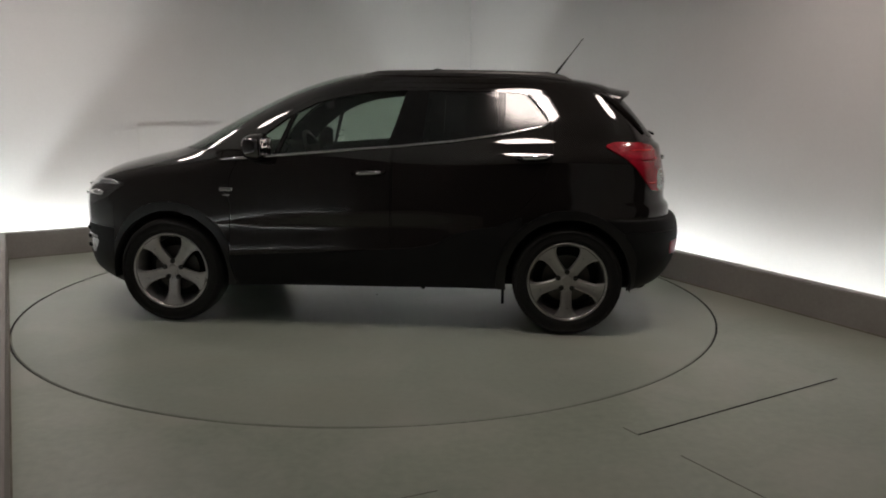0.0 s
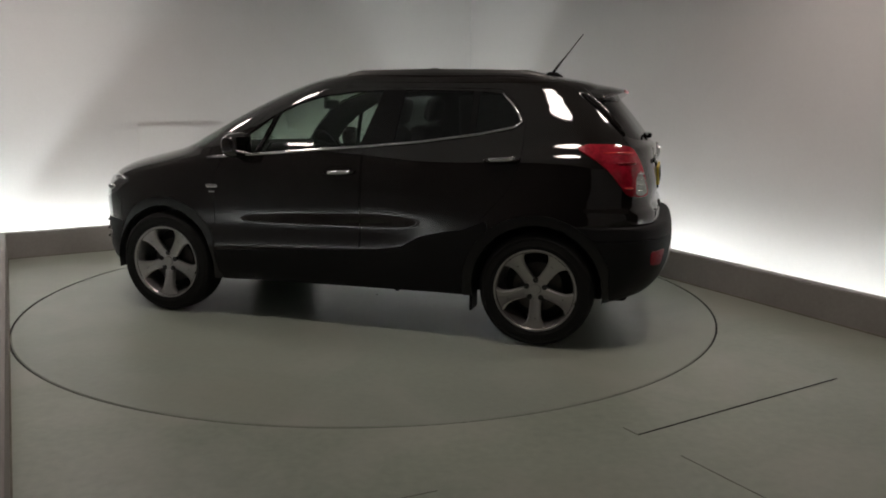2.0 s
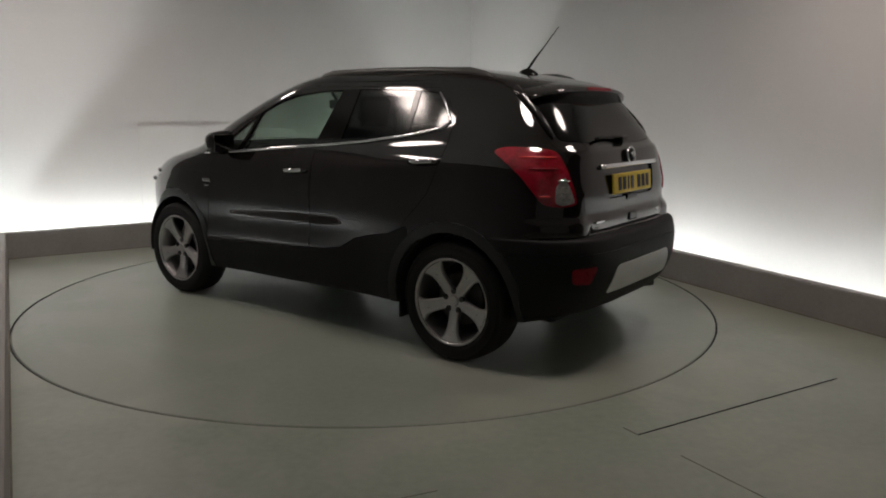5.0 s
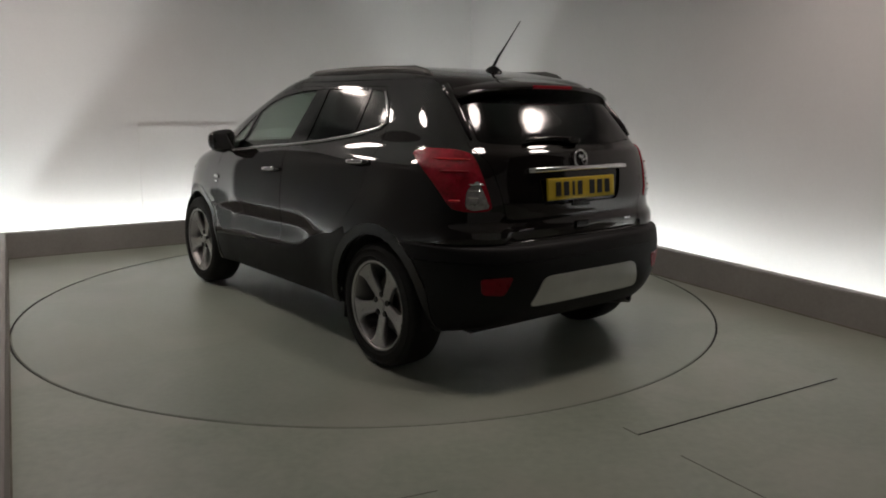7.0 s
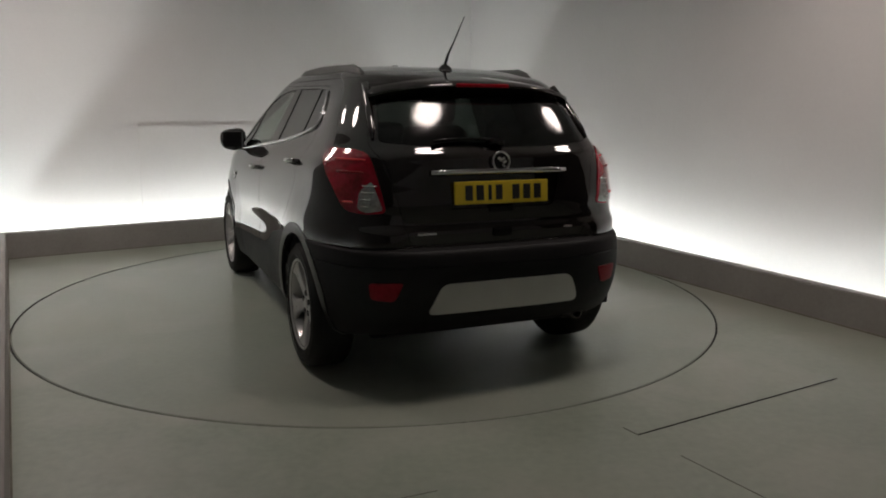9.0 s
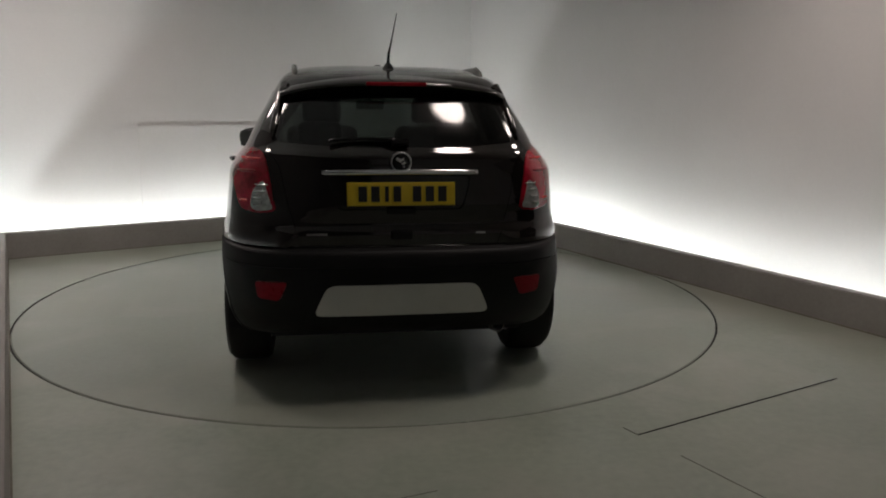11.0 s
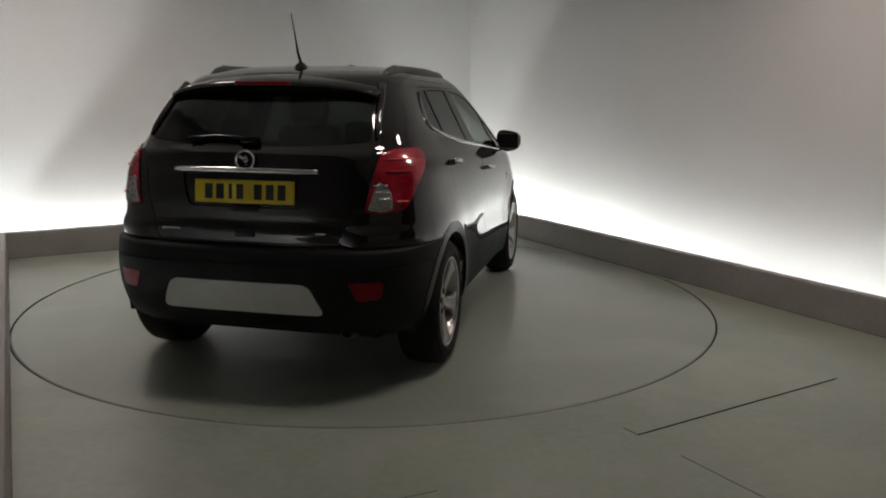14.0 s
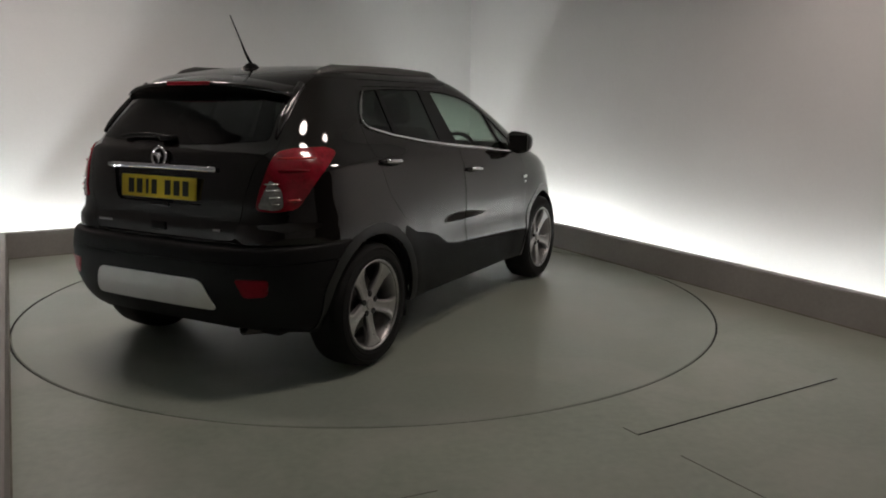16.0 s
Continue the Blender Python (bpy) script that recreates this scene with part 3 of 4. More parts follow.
def panel_mesh(name, key, mat, gap=0.002, depth=0.014, lift=0.0):
    """One body panel: its skin, eased edges and a folded-in flange."""
    faces = PANELS.get(key, [])
    used = {}
    for f in faces:
        for i in f:
            used.setdefault(i, len(used))
    co = [None] * len(used)
    no = [None] * len(used)
    for i, k in used.items():
        co[k], no[k] = SKIN_CO[i] + SKIN_NO[i] * lift, SKIN_NO[i]
    fl = [[used[i] for i in f] for f in faces]
    count = {}
    for f in fl:
        for a, b in zip(f, f[1:] + f[:1]):
            count[(a, b)] = True
    border = [(a, b) for a, b in count if (b, a) not in count]
    pull = {}
    for f in fl:
        c = sum((co[i] for i in f), Vector()) / len(f)
        for i in f:
            pull.setdefault(i, Vector())
            pull[i] += c - co[i]
    edge = {i for e in border for i in e}
    for i in edge:
        p = pull[i] - no[i] * pull[i].dot(no[i])
        if p.length > 1e-6:
            co[i] = co[i] + p.normalized() * gap
    n = len(co)
    extra = []
    for a, b in border:
        quad = []
        for i, deep in ((b, 0), (a, 0), (a, 1), (b, 1)):
            extra.append((co[i] - no[i] * (depth if deep else 0), no[i]))
            quad.append(n + len(extra) - 1)
        fl.append(quad)
    me = bpy.data.meshes.new(name)
    me.from_pydata([tuple(c) for c in co] + [tuple(c) for c, _ in extra], [], fl)
    me.materials.append(mat)
    for p in me.polygons:
        p.use_smooth = True
    me.update()
    nn = [tuple(v) for v in no]
    for k in range(0, len(extra), 4):
        a, b, c = extra[k][0], extra[k + 1][0], extra[k + 2][0]
        fnrm = (b - a).cross(c - a)
        fnrm = fnrm.normalized() if fnrm.length > 1e-12 else extra[k][1]
        nn += [tuple(fnrm)] * 4
    me.normals_split_custom_set_from_vertices(nn)
    return me


car = thing("car", "dark brown-black compact five-door crossover parked on the turntable", "car")


def panel(name, key, mat, parent=None, label="", **kw):
    ob = new(name, panel_mesh(name, key, mat, **kw))
    ob.parent = parent or car
    if label:
        ob["label"] = label
    return ob


panel("roof", "roof", M_PAINT)
panel("hood", "hood", M_PAINT)
panel("windscreen", "windscreen", M_GLASS, label="tinted windscreen")
bumper_front = panel("front_bumper", "bumper_front", M_PAINT)
panel("lower_lip", "bumper_front_low", M_PLASTIC, bumper_front, "black textured plastic lower bumper")
bumper_rear = panel("rear_bumper", "bumper_rear", M_PLASTIC)
panel("lower_bumper", "bumper_rear_low", M_PLASTIC, bumper_rear, "black textured plastic lower bumper")
panel("skid_plate", "skid", M_SATIN, bumper_rear, "satin silver skid plate", gap=0.001, lift=0.004)
for s in ("left", "right"):
    panel("reflector", "reflect_" + s, M_RED_DARK, bumper_rear, "red bumper reflector", gap=0.001, lift=0.003)
    panel("fog_lamp", "fog_" + s, M_CLEAR, bumper_front, "clear fog lamp")
tailgate = panel("tailgate", "tailgate", M_PAINT)
panel("rear_window", "pane_back", M_PRIVACY, tailgate, "dark privacy glass rear window")
panel("plate_recess", "recess", M_PAINT, tailgate, gap=0.0, depth=0.0, lift=-0.012)
doors = {}
for s in ("left", "right"):
    panel("front_wing", "wing_" + s, M_PAINT)
    panel("windscreen_pillar", "apillar_" + s, M_PAINT)
    panel("rear_quarter_panel", "quarter_" + s, M_PAINT)
    panel("sill", "sill_" + s, M_PLASTIC, label="black textured plastic sill cladding")
    panel("front_arch_trim", "arch_front_" + s, M_ARCH, label="satin black plastic wheel arch trim", lift=0.004)
    panel("rear_arch_trim", "arch_rear_" + s, M_ARCH, label="satin black plastic wheel arch trim", lift=0.004)
    panel("headlamp", "headlamp_" + s, M_HEAD, label="dark clear-lens headlamp")
    lamp = panel("tail_lamp", "lamp_" + s, M_RED, label="red tail lamp", lift=0.006)
    panel("clear_lens", "lampclear_" + s, M_CLEAR, lamp, "clear reversing lamp lens", lift=0.006, gap=0.001)
    df = doors["front_" + s] = panel("front_door", "door_front_" + s, M_PAINT)
    dr = doors["rear_" + s] = panel("rear_door", "door_rear_" + s, M_PAINT)
    panel("window", "pane_front_" + s, M_GLASS, df, "lightly tinted door window", lift=-0.004)
    panel("quarter_window", "pane_quarter_" + s, M_GLASS, df, "small triangular pane", lift=-0.004)
    panel("pillar_trim", "pillara_" + s, M_TRIM, df, "gloss black window bar", gap=0.0)
    panel("pillar_trim", "pillarb_" + s, M_TRIM, dr, "gloss black door pillar", gap=0.001)
    panel("window", "pane_rear_" + s, M_PRIVACY, dr, "dark privacy glass window", lift=-0.004)
    panel("pillar_trim", "pillarc_" + s, M_TRIM, dr, "gloss black window bar", gap=0.0)
    panel("rear_quarter_window", "pane_tail_" + s, M_PRIVACY, dr, "dark privacy glass quarter pane", lift=-0.004)


def skin_point(x, z, side=1, lift=0.0):
    """A point on the flank at length x and height z."""
    row = outline(z)
    pts = [p for p in row if p[1] > 0.3]
    y = np.interp(-x, [-p[0] for p in pts], [p[1] for p in pts])
    return Vector((x, side * (y + lift), z))


def tail_point(y, z, lift=0.0):
    row = [p for p in outline(z) if p[0] < -1.2]
    x = np.interp(abs(y), [p[1] for p in row][::-1], [p[0] for p in row][::-1])
    return Vector((x - lift, y, z))


# dark lining behind the skin
liner = []
for key, faces in PANELS.items():
    if not key.startswith(("pane", "windscreen")):
        liner += faces
ids = {}
for f in liner:
    for i in f:
        ids.setdefault(i, len(ids))
me = bpy.data.meshes.new("inner_lining")
pts = [None] * len(ids)
for i, k in ids.items():
    pts[k] = tuple(SKIN_CO[i] - SKIN_NO[i] * 0.022)
me.from_pydata(pts, [], [[ids[i] for i in f] for f in liner])
me.materials.append(M_INNER)
ob = new("inner_lining", me)
ob.parent = car
# underbody and wheel wells
bm = box(3.6, 1.30, 0.12, (0, 0, 0.32), 0.03)
part("underbody", bm, M_INNER, car)
for wx in (WHEEL_X, -WHEEL_X):
    for s in (1, -1):
        prof = [(ARCH_R + 0.005, s * 0.86), (ARCH_R + 0.01, s * 0.60), (0.30, s * 0.56), (0.02, s * 0.56)]
        bm = lathe(prof, 40, "Y")
        bmesh.ops.delete(bm, geom=[f for f in bm.faces if f.calc_center_median().z < -0.05], context="FACES")
        part("wheel_well", bm, M_INNER, car, m=pose(wx, 0, WHEEL_Z))

# chrome line under the windows
for s in (1, -1):
    pts = [skin_point(x, z - 0.006, s, 0.004) for x, z in BELT[:-1]]
    fine = []
    for a, b in zip(pts, pts[1:]):
        for k in range(4):
            fine.append(a.lerp(b, k / 4))
    fine.append(pts[-1])
    fine += [skin_point(-1.142, 1.325, s, 0.004), skin_point(-1.12, 1.365, s, 0.004), skin_point(-1.07, 1.43, s, 0.004), skin_point(-1.01, 1.49, s, 0.003)]
    part("chrome_strip", tube(fine, 0.009, 8, flat=1.0), M_CHROME, car, "thin chrome window strip", smooth=True)
    pts = [skin_point(x, z, s, 0.003) for x, z in ((.93, 1.069), (.84, 1.077), (.745, 1.085))]
    part("chrome_tip", tube(pts, 0.008, 8), M_CHROME, car, "short chrome strip", smooth=True)
    # door handles
    for dk, x0, z0, slope in (("front_", -0.03, 1.0, 0.06), ("rear_", -1.055, 1.108, 0.06)):
        pts, tp = [], []
        for k in range(9):
            f = k / 8
            x = x0 + 0.105 - 0.21 * f
            pts.append(skin_point(x, z0 - slope * (x - x0), s, -0.004 + 0.034 * math.sin(math.pi * min(1, max(0, f))) ** 0.5))
            tp.append(0.75 + 0.25 * math.sin(math.pi * f))
        h = part("handle", tube(pts, 0.015, 10, taper=tp), M_PAINT, doors[dk + ("left" if s > 0 else "right")], "door handle with chrome inlay", smooth=True)
        pts2 = [p + Vector((0, s * 0.009, 0.005)) for p in pts[1:-1]]
        part("handle_inlay", tube(pts2, 0.0125, 8), M_CHROME, h.parent, "chrome handle inlay", smooth=True)
    # wing badge
    b = skin_point(.885, .885, s, 0.003)
    part("wing_badge", box(0.085, 0.008, 0.026, b, 0.008), M_CHROME, car, "small chrome badge")
    b = skin_point(.885, .848, s, 0.003)
    part("wing_lettering", box(0.045, 0.005, 0.012, b, 0.002), M_CHROME, car)
    # roof rails
    pts = [(0.10, 1.566), (0.04, 1.588), (-.04, 1.604), (-.17, 1.612), (-.5, 1.619), (-.85, 1.615), (-1.03, 1.607), (-1.13, 1.602), (-1.23, 1.580), (-1.31, 1.552)]
    part("roof_rail", tube([(x, s * (0.535 - 0.03 * abs(x + .5)), z) for x, z in pts], 0.017, 8, flat=1.9, taper=[.7, 1.0, 1.05, .9, .85, .85, .95, 1.1, 1.1, .7]), M_RAIL, car, "satin dark grey roof rail", smooth=True)
    # mud flaps
    for x in (-WHEEL_X + 0.40,):
        part("mud_flap", box(0.018, 0.14, 0.11, (x, s * 0.77, 0.235), 0.006), M_PLASTIC, car, "black mud flap")

    # jacking peg under the sill
    part("jacking_peg", box(0.03, 0.03, 0.05, (-0.357, s * 0.72, 0.262), 0.008), M_PLASTIC, car, "small black jacking peg")

# headlamp inserts and lower grille
for s in (1, -1):
    hl = [o for o in bpy.data.objects if o.name.startswith("headlamp")][0 if s > 0 else 1]
    p = [skin_point(x, z, s, 0.004) for x, z in ((1.66, .895), (1.74, .902), (1.82, .898), (1.89, .882))]
    part("light_bar", tube(p, 0.013, 8, flat=1.3, taper=[.4, 1, 1, .6]), M_CHROME, hl, "chrome daytime light bar", smooth=True)
    p = [skin_point(x, z, s, 0.003) for x, z in ((1.80, .825), (1.86, .826), (1.92, .822))]
    part("reflector_bowl", tube(p, 0.020, 10, taper=[.6, 1.1, .7]), M_CHROME, hl, "chrome reflector bowl", smooth=True)
    p = [skin_point(x, z, s, 0.003) for x, z in ((1.88, .520), (1.94, .527), (2.0, .528))]
    part("fog_lamp_trim", tube(p, 0.008, 8), M_CHROME, bumper_front, "thin chrome fog lamp trim", smooth=True)
for z, half in ((.86, .42), (.80, .46), (.56, .55), (.50, .56), (.44, .56)):
    row = outline(z)
    p = [Vector((np.interp(abs(y), [q[1] for q in row[:40]], [q[0] for q in row[:40]]) + 0.004, y, z)) for y in np.linspace(-half, half, 15)]
    part("grille_bar", tube(p, 0.011, 6), M_CHROME if z in (.86, .80) else M_TRIM, bumper_front, "chrome grille bar" if z in (.86, .80) else "black grille bar", smooth=True)

# door mirrors
for s in (1, -1):
    bm = bmesh.new()
    bmesh.ops.create_uvsphere(bm, u_segments=28, v_segments=18, radius=1.0)
    for v in bm.verts:
        c = v.co
        v.co = Vector((math.copysign(abs(c.x) ** 0.75, c.x), math.copysign(abs(c.y) ** 0.62, c.y), math.copysign(abs(c.z) ** 0.62, c.z)))
        v.co.x = v.co.x * 0.085 if v.co.x > 0 else v.co.x * 0.055
        v.co.y *= 0.095
        v.co.z *= 0.080 * (1 + 0.16 * v.co.y / 0.095 * -s)
        if v.co.z < 0:
            v.co.y *= 1 + 0.28 * v.co.z / 0.08
            v.co.y -= s * 0.02 * v.co.z / 0.08
    mir = part("door_mirror", bm, M_PAINT, car, m=pose(0.66, s * 0.918, 1.155, 0, 0, s * -8), smooth=True)
    part("mirror_glass", box(0.008, 0.15, 0.115, (-0.052, 0, 0.0), 0.003), M_MIRROR, mir)
    part("mirror_foot", tube([(0.02, -s * 0.04, -0.05), (0.03, -s * 0.10, -0.07), (0.04, -s * 0.16, -0.085)], 0.022, 8), M_TRIM, mir, "gloss black mirror foot", smooth=True)

# rear spoiler over the rear window
bm = bmesh.new()
prof = [(-1.40, 1.585), (-1.50, 1.569), (-1.60, 1.550), (-1.688, 1.530), (-1.698, 1.519), (-1.690, 1.508), (-1.655, 1.492), (-1.625, 1.470), (-1.59, 1.452), (-1.52, 1.460), (-1.46, 1.51)]
rings = []
for k in range(25):
    y = -0.575 + 1.15 * k / 24
    q = abs(y / 0.575)
    shift, drop = 0.105 * q ** 3, 0.035 * q ** 2 + 0.022 * q ** 6
    rings.append([bm.verts.new((x + shift, y, z - drop)) for x, z in prof])
for a, b in zip(rings, rings[1:]):
    for k in range(len(prof)):
        bm.faces.new((a[k], a[(k + 1) % len(prof)], b[(k + 1) % len(prof)], b[k]))
bm.faces.new(rings[0][::-1])
bm.faces.new(rings[-1])
bmesh.ops.recalc_face_normals(bm, faces=bm.faces)
spoiler = part("rear_spoiler", bm, M_PAINT, car, smooth=True)
spoiler.data.shade_smooth()
for s in (1, -1):
    p = [tail_point(s * (y + 0.008), z, 0.010) for y, z in ((.548, 1.515), (.560, 1.47), (.573, 1.42), (.586, 1.36), (.598, 1.30), (.606, 1.255))]
    part("side_fin", tube(p, 0.018, 14, taper=[1.35, 1.25, 1.15, 1.05, .85, .35]), M_PAINT, spoiler, "gloss black fin beside the rear window", smooth=True)
part("brake_light", box(0.012, 0.30, 0.018, (-1.694, 0, 1.519), 0.004), M_RED_DARK, spoiler, "dark red high brake light")

# tailgate trim: bar, round emblem, plate, lettering
bar = [tail_point(y, 1.098 + 0.003 * (1 - (y / .38) ** 2), 0.012) for y in np.linspace(-.375, .375, 17)]
part("chrome_bar", tube(bar, 0.013, 8, flat=1.1), M_CHROME, tailgate, "chrome tailgate bar", smooth=True)
c = tail_point(0, 1.146, 0.012)
EMB = Matrix.Translation(c) @ pose(0, 0, 0, 0, 0, -90) @ pose(0, 0, 0, -8)
part("emblem", lathe([(0.053, 0.0), (0.053, -0.008), (0.049, -0.014), (0.043, -0.012), (0.041, -0.006), (0.002, -0.006)], 32, "Y"), M_CHROME, tailgate, "round chrome emblem", m=EMB, smooth=True)
part("emblem_field", lathe([(0.040, -0.008), (0.001, -0.008)], 28, "Y"), M_TRIM, tailgate, "black emblem field", m=EMB)
part("emblem_mark", tube([(-0.024, -0.012, 0.018), (-0.004, -0.012, 0.008), (0.012, -0.012, 0.016), (0.02, -0.012, 0.0), (0.004, -0.012, -0.008), (0.012, -0.012, -0.026)], 0.0105, 8), M_CHROME, tailgate, "chrome emblem figure", m=EMB)
c = tail_point(0, 0.997, 0.004)
plate = part("number_plate", box(0.014, 0.522, 0.113, (0, 0, 0), 0.005), M_PLATE, car, "yellow number plate", m=Matrix.Translation(c) @ pose(0, 0, 0, 0, 5, 0))
for y, w in ((.185, .05), (.125, .05), (.07, .022), (.02, .045), (-.075, .05), (-.137, .05), (-.198, .05)):
    part("plate_bar", box(0.003, w * 0.82, 0.074, (-0.0085, y, 0), 0.001, 1), M_INK, plate, "plain dark bar")
c = tail_point(0, 0.915, 0.0)
part("grip_recess", box(0.012, 0.14, 0.03, c, 0.005), M_TRIM, tailgate, "dark tailgate grip")
c = tail_point(0, 0.80, 0.0)
part("camera_grip", box(0.020, 0.105, 0.046, c, 0.009, 3), M_TRIM, tailgate)
for y, w in ((0.405, 0.10), (-0.39, 0.05)):
    c = tail_point(y, 0.805, 0.002)
    part("model_lettering", box(0.006, w, 0.012, c, 0.002), M_CHROME, tailgate, "plain chrome lettering bar", m=None)
# rear wiper
c = tail_point(0, 1.24, 0.0)
wiper = part("rear_wiper", box(0.06, 0.09, 0.035, c + Vector((-0.012, 0, 0)), 0.014), M_TRIM, car)
pts = [tail_point(y, 1.245 + 0.012 * math.sin(math.pi * (y + 0.02) / .36), 0.025) for y in np.linspace(0, 0.34, 9)]
part("wiper_arm", tube(pts, 0.009, 6, taper=[1.4, 1.3, 1.2, 1.1, 1, 1, 1, 1, .8]), M_TRIM, wiper, smooth=True)

# aerial
aer = part("aerial", lathe([(0.045, -0.004), (0.040, 0.010), (0.022, 0.030), (0.012, 0.036)], 20, "Z"), M_TRIM, car, "black roof aerial", m=Matrix.Translation((-1.205, 0, 1.612)) @ Matrix.Diagonal((1.7, .8, 1, 1)), smooth=True)
rod = tube([(-1.205, 0, 1.64), (-1.25, 0, 1.70), (-1.30, -0.012, 1.765), (-1.395, -0.03, 1.892)], 0.008, 8, taper=[1.2, .9, .5, .32])
part("aerial_rod", rod, M_TRIM, car, "thin black aerial rod", smooth=True)

# darker and brighter bands in the red lenses
for s in (1, -1):
    lens = [o for o in bpy.data.objects if o.name.startswith("tail_lamp")][0 if s > 0 else 1]
    for z, d0, d1, mt, nm in ((1.158, -.795, -.60, M_RED_BRIGHT, "bright red light band"), (1.100, -.80, -.65, M_RED_DARK, "dark red light band"), (0.960, -.76, -.70, M_RED_BRIGHT, "bright red light band")):
        p = []
        ys = np.linspace(0.4, 0.885, 120)
        for d in np.linspace(d0, d1, 7):
            best = None
            for y in ys:
                q = tail_point(y, z) if y < 0.80 else None
                if q is None:
                    break
                g = abs((q.x + q.y) / math.sqrt(2) - d)
                if best is None or g < best[0]:
                    best = (g, q)

            if best[0] > 0.01:
                for x in np.linspace(-1.85, -1.3, 120):
                    q = skin_point(x, z)
                    g = abs((q.x + q.y) / math.sqrt(2) - d)
                    if g < best[0]:
                        best = (g, q)
            q = best[1]
            p.append(Vector((q.x - 0.004, s * (q.y + 0.004), z)))
        part("light_band", tube(p, 0.0075, 6, taper=[.5, .9, 1, 1, 1, .9, .5]), mt, lens, nm, smooth=True)

# ribs behind the clear lenses
for s in (1, -1):
    lens = [o for o in bpy.data.objects if o.name.startswith("tail_lamp")][0 if s > 0 else 1]
    for z in (0.942, 0.975, 1.008, 1.038):
        p = []
        for d in (-.850 + (1.0 - z) * .35, -.845 + (1.0 - z) * .2, -.795):
            ys = np.linspace(0.4, 0.86, 90)
            xs = [tail_point(y, z).x for y in ys]
            k = min(range(90), key=lambda j: abs((xs[j] + ys[j]) / math.sqrt(2) - d))
            p.append(Vector((xs[k] - 0.006, s * (ys[k] + 0.004), z)))
        part("lens_rib", tube(p, 0.0045, 6), M_CHROME, lens, smooth=True)

# exhaust
part("exhaust_pipe", lathe([(0.026, 0.0), (0.032, 0.0), (0.032, 0.22), (0.026, 0.22), (0.026, 0.02)], 20, "Y"), M_ALLOY_DARK, car, "dull steel exhaust pipe", m=pose(-1.89, -0.50, 0.312, -12, 0, -90), smooth=True)


# wheels
def wheel():
    root = part("wheel", lathe([(.247, .100), (.251, .106), (.245, .110), (.236, .104), (.228, .085), (.215, .03), (.205, -.09), (.235, -.10)], 72, "Y"), M_ALLOY, car, "silver alloy wheel", smooth=True)
    tyre = [(.232, -.10), (.255, -.110), (.29, -.113), (.322, -.105), (.338, -.088), (.3425, -.06), (.3445, -.02), (.3445, .02), (.3425, .06), (.338, .088), (.322, .105), (.29, .113), (.255, .110), (.232, .10)]
    tb = lathe(tyre, 72, "Y", closed=False)
    part("tyre", tb, M_TYRE, root, "black rubber tyre", smooth=True)
    for rr in (.272, .312):
        part("sidewall_ring", lathe([(rr - .004, .1105), (rr - .002, .1145), (rr + .002, .1145), (rr + .004, .1105)], 64, "Y"), M_TYRE, root, smooth=True)
    part("brake_disc", lathe([(.15, -.02), (.15, .0), (.06, .002), (.06, .02), (.01, .02)], 40, "Y"), M_ALLOY_DARK, root, smooth=False)
    part("wheel_back", lathe([(.21, -.06), (.01, -.06)], 32, "Y"), M_INNER, root)
    for k in range(5):
        bm = bmesh.new()
        secs = []
        for r, w, y, d in ((.040, .034, .070, .03), (.080, .0335, .074, .03), (.125, .034, .082, .03), (.160, .038, .088, .028), (.180, .043, .092, .026), (.198, .053, .095, .024), (.214, .069, .098, .022), (.226, .090, .100, .02), (.234, .108, .101, .016), (.241, .118, .101, .012)):
            secs.append([bm.verts.new(p) for p in ((-w, y - d, r), (-w * .98, y - .006, r), (-w * .72, y, r), (-w * .22, y - .004, r), (w * .22, y - .004, r), (w * .72, y, r), (w * .98, y - .006, r), (w, y - d, r))])
        for a, b in zip(secs, secs[1:]):
            for j in range(8):
                bm.faces.new((a[j], a[(j + 1) % 8], b[(j + 1) % 8], b[j]))
        bm.faces.new(secs[0][::-1])
        bm.faces.new(secs[-1])
        bmesh.ops.recalc_face_normals(bm, faces=bm.faces)
        part("spoke", bm, M_ALLOY, root, m=pose(0, 0, 0, 0, 180 + 72 * k, 0))
        a = radians(270 + 36 + 72 * k)
        part("wheel_nut", lathe([(.0165, .060), (.0165, .0765), (.001, .0765)], 10, "Y"), M_INK, root, m=pose(.057 * math.cos(a), 0, .057 * math.sin(a)))
    part("hub_cap", lathe([(.072, .045), (.072, .066), (.066, .070), (.034, .071), (.031, .077), (.026, .079), (.001, .079)], 36, "Y"), M_ALLOY, root, smooth=False)
    return root


w0 = wheel()
w0.matrix_local = pose(WHEEL_X, 0.775, WHEEL_Z)
for x, s in ((-WHEEL_X, 1), (WHEEL_X, -1), (-WHEEL_X, -1)):
    copy_thing(w0, pose(x, s * 0.775, WHEEL_Z, 0, 0, 0 if s > 0 else 180))


# interior
def cushion(sx, sy, sz, at, r, tilt=0.0, parent=None, name="seat", label=""):
    return part(name, box(sx, sy, sz, (0, 0, 0), r, 4), M_SEAT, parent, label, m=Matrix.Translation(at) @ pose(0, 0, 0, 0, tilt, 0), smooth=True)


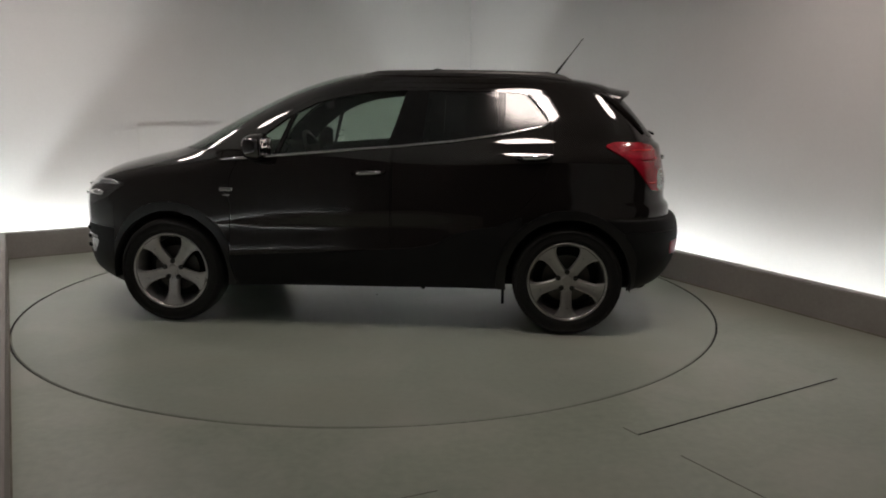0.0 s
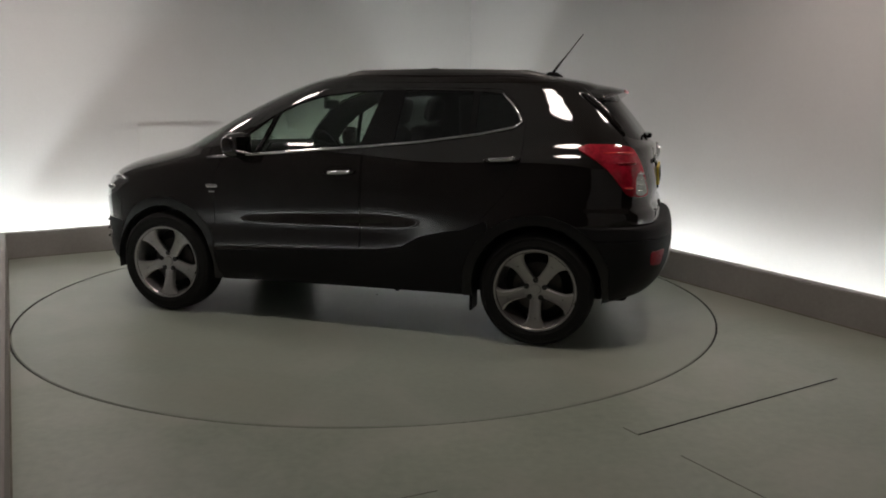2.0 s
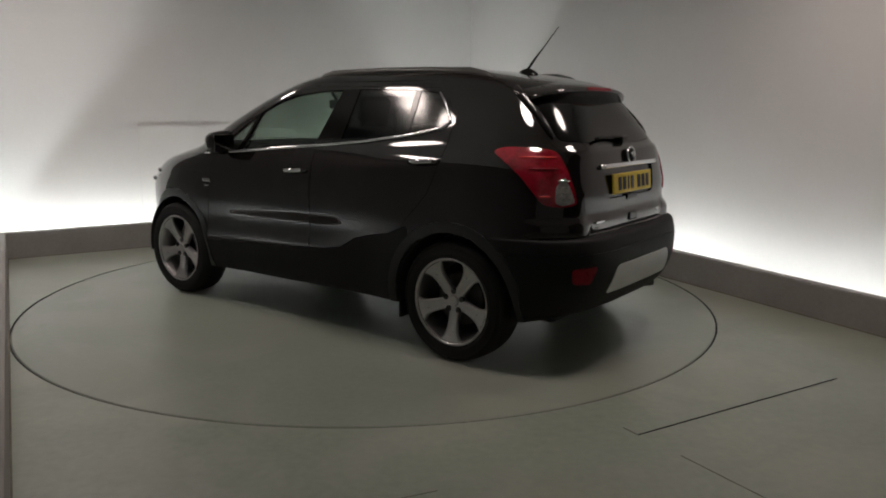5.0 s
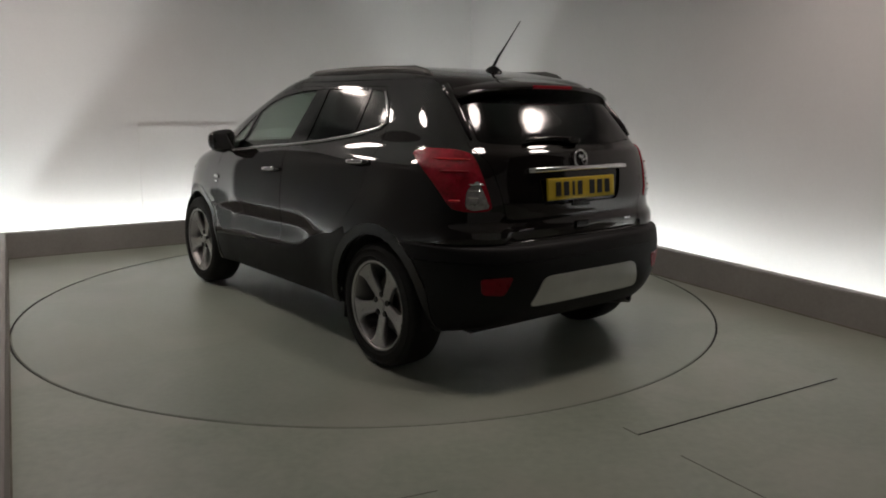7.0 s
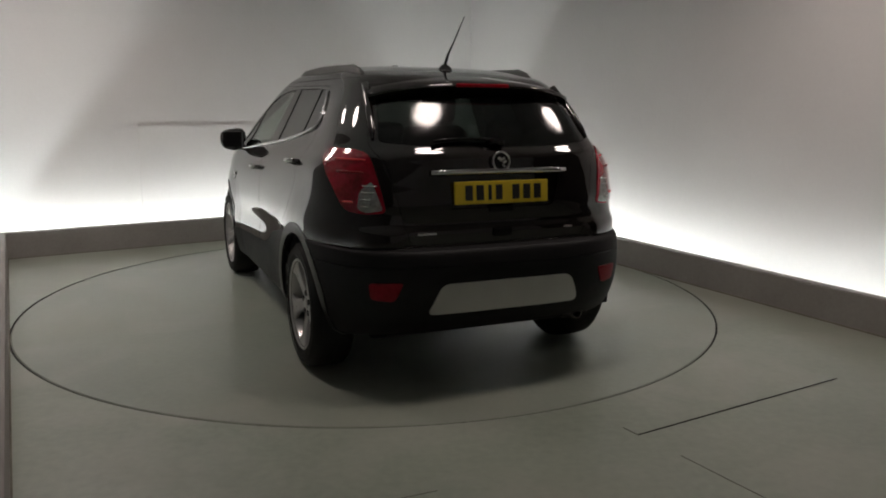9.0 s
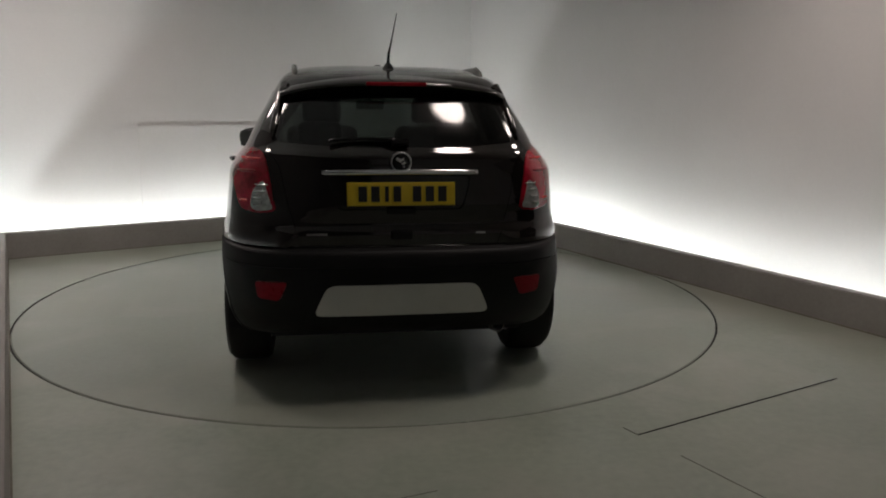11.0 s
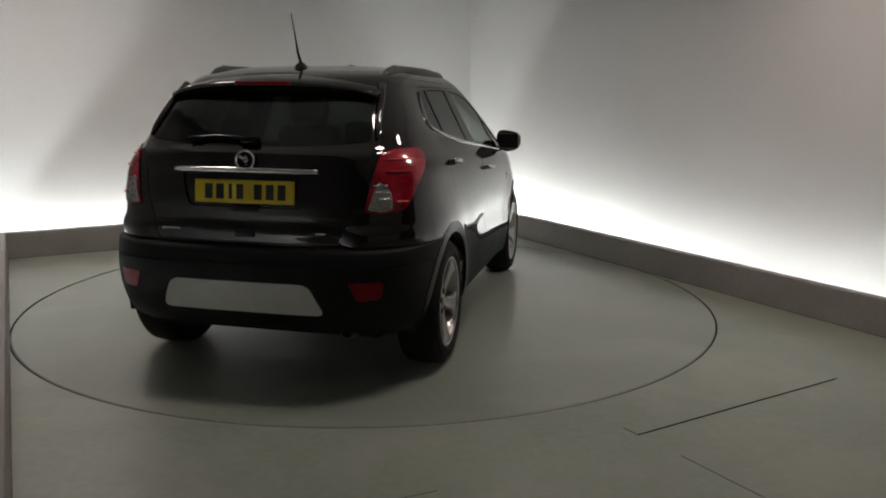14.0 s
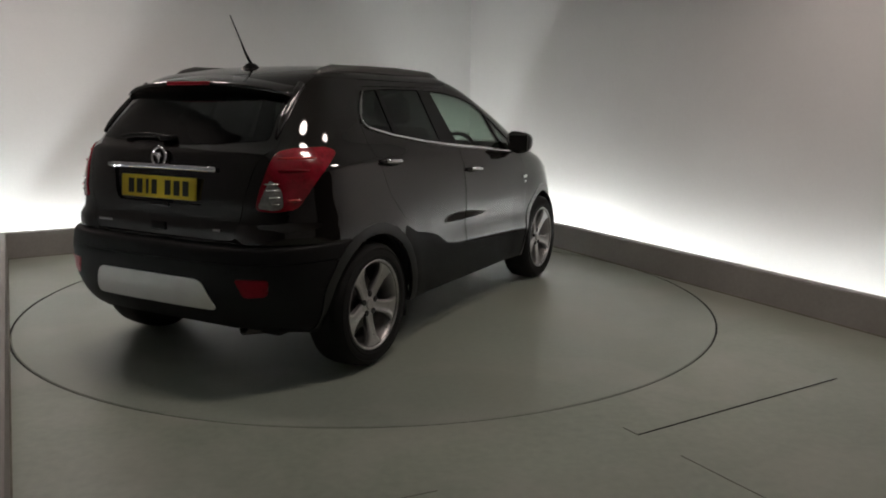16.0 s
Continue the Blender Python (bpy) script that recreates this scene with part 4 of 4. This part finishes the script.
for s in (1, -1):
    seat = cushion(0.50, 0.50, 0.16, (0.12, s * 0.37, 0.66), 0.06, -6, car, "front_seat", "black cloth front seat")
    cushion(0.14, 0.48, 0.62, (-0.20, s * 0.0, 0.34), 0.06, -14, seat, "seat_back")
    cushion(0.09, 0.26, 0.18, (-0.30, 0.0, 0.76), 0.045, -8, seat, "headrest")
    part("headrest_posts", tube([(-0.27, -0.06, 0.6), (-0.29, -0.06, 0.7)], 0.007, 6, bm=tube([(-0.27, 0.06, 0.6), (-0.29, 0.06, 0.7)], 0.007, 6)), M_CHROME, seat)
bench = cushion(0.48, 1.20, 0.16, (-0.72, 0, 0.68), 0.06, -6, car, "rear_bench", "black cloth rear bench")
cushion(0.14, 1.20, 0.52, (-0.30, 0, 0.28), 0.06, -18, bench, "seat_back")
for y in (0.38, -0.38):
    cushion(0.08, 0.24, 0.15, (-0.43, y, 0.62), 0.04, -10, bench, "headrest")
bm = box(0.55, 1.36, 0.30, (1.0, 0, 0.98), 0.09, 4)
part("dashboard", bm, M_INNER, car, smooth=True)
ring = lathe([(0.185 + 0.016 * math.cos(2 * math.pi * k / 8), 0.016 * math.sin(2 * math.pi * k / 8)) for k in range(8)], 36, "Z", closed=True)
sw = part("steering_wheel", ring, M_SEAT, car, m=pose(0.62, -0.37, 1.04, 0, -65, 0), smooth=True)
part("steering_hub", box(0.16, 0.30, 0.05, (0, 0, -0.01), 0.02), M_SEAT, sw)
part("inside_mirror", box(0.03, 0.22, 0.065, (0.42, 0, 1.42), 0.014, 3), M_INNER, car)
part("mirror_stalk", tube([(0.44, 0, 1.44), (0.50, 0, 1.50)], 0.014, 8), M_INNER, car)
part("parcel_shelf", box(0.55, 1.1, 0.03, (-1.36, 0, 1.06), 0.01), M_INNER, car)


# ================= movement =================
def motions():
    car_rows, table_rows = [], []
    for k in range(33):
        t = k * 0.5
        a = -5.187e-4 * t ** 4 + 2.1487e-2 * t ** 3 - 0.320925 * t * t - 5.28835 * t + 169.978
        table_rows.append((t, pose(0, 0, 0, 0, 0, a)))
        car_rows.append((t, pose(0, 0, 0, 0, 0, a) @ pose(-0.0805, 0.0191, 0)))
    walk(car, car_rows)
    walk(turntable, table_rows)


motions()
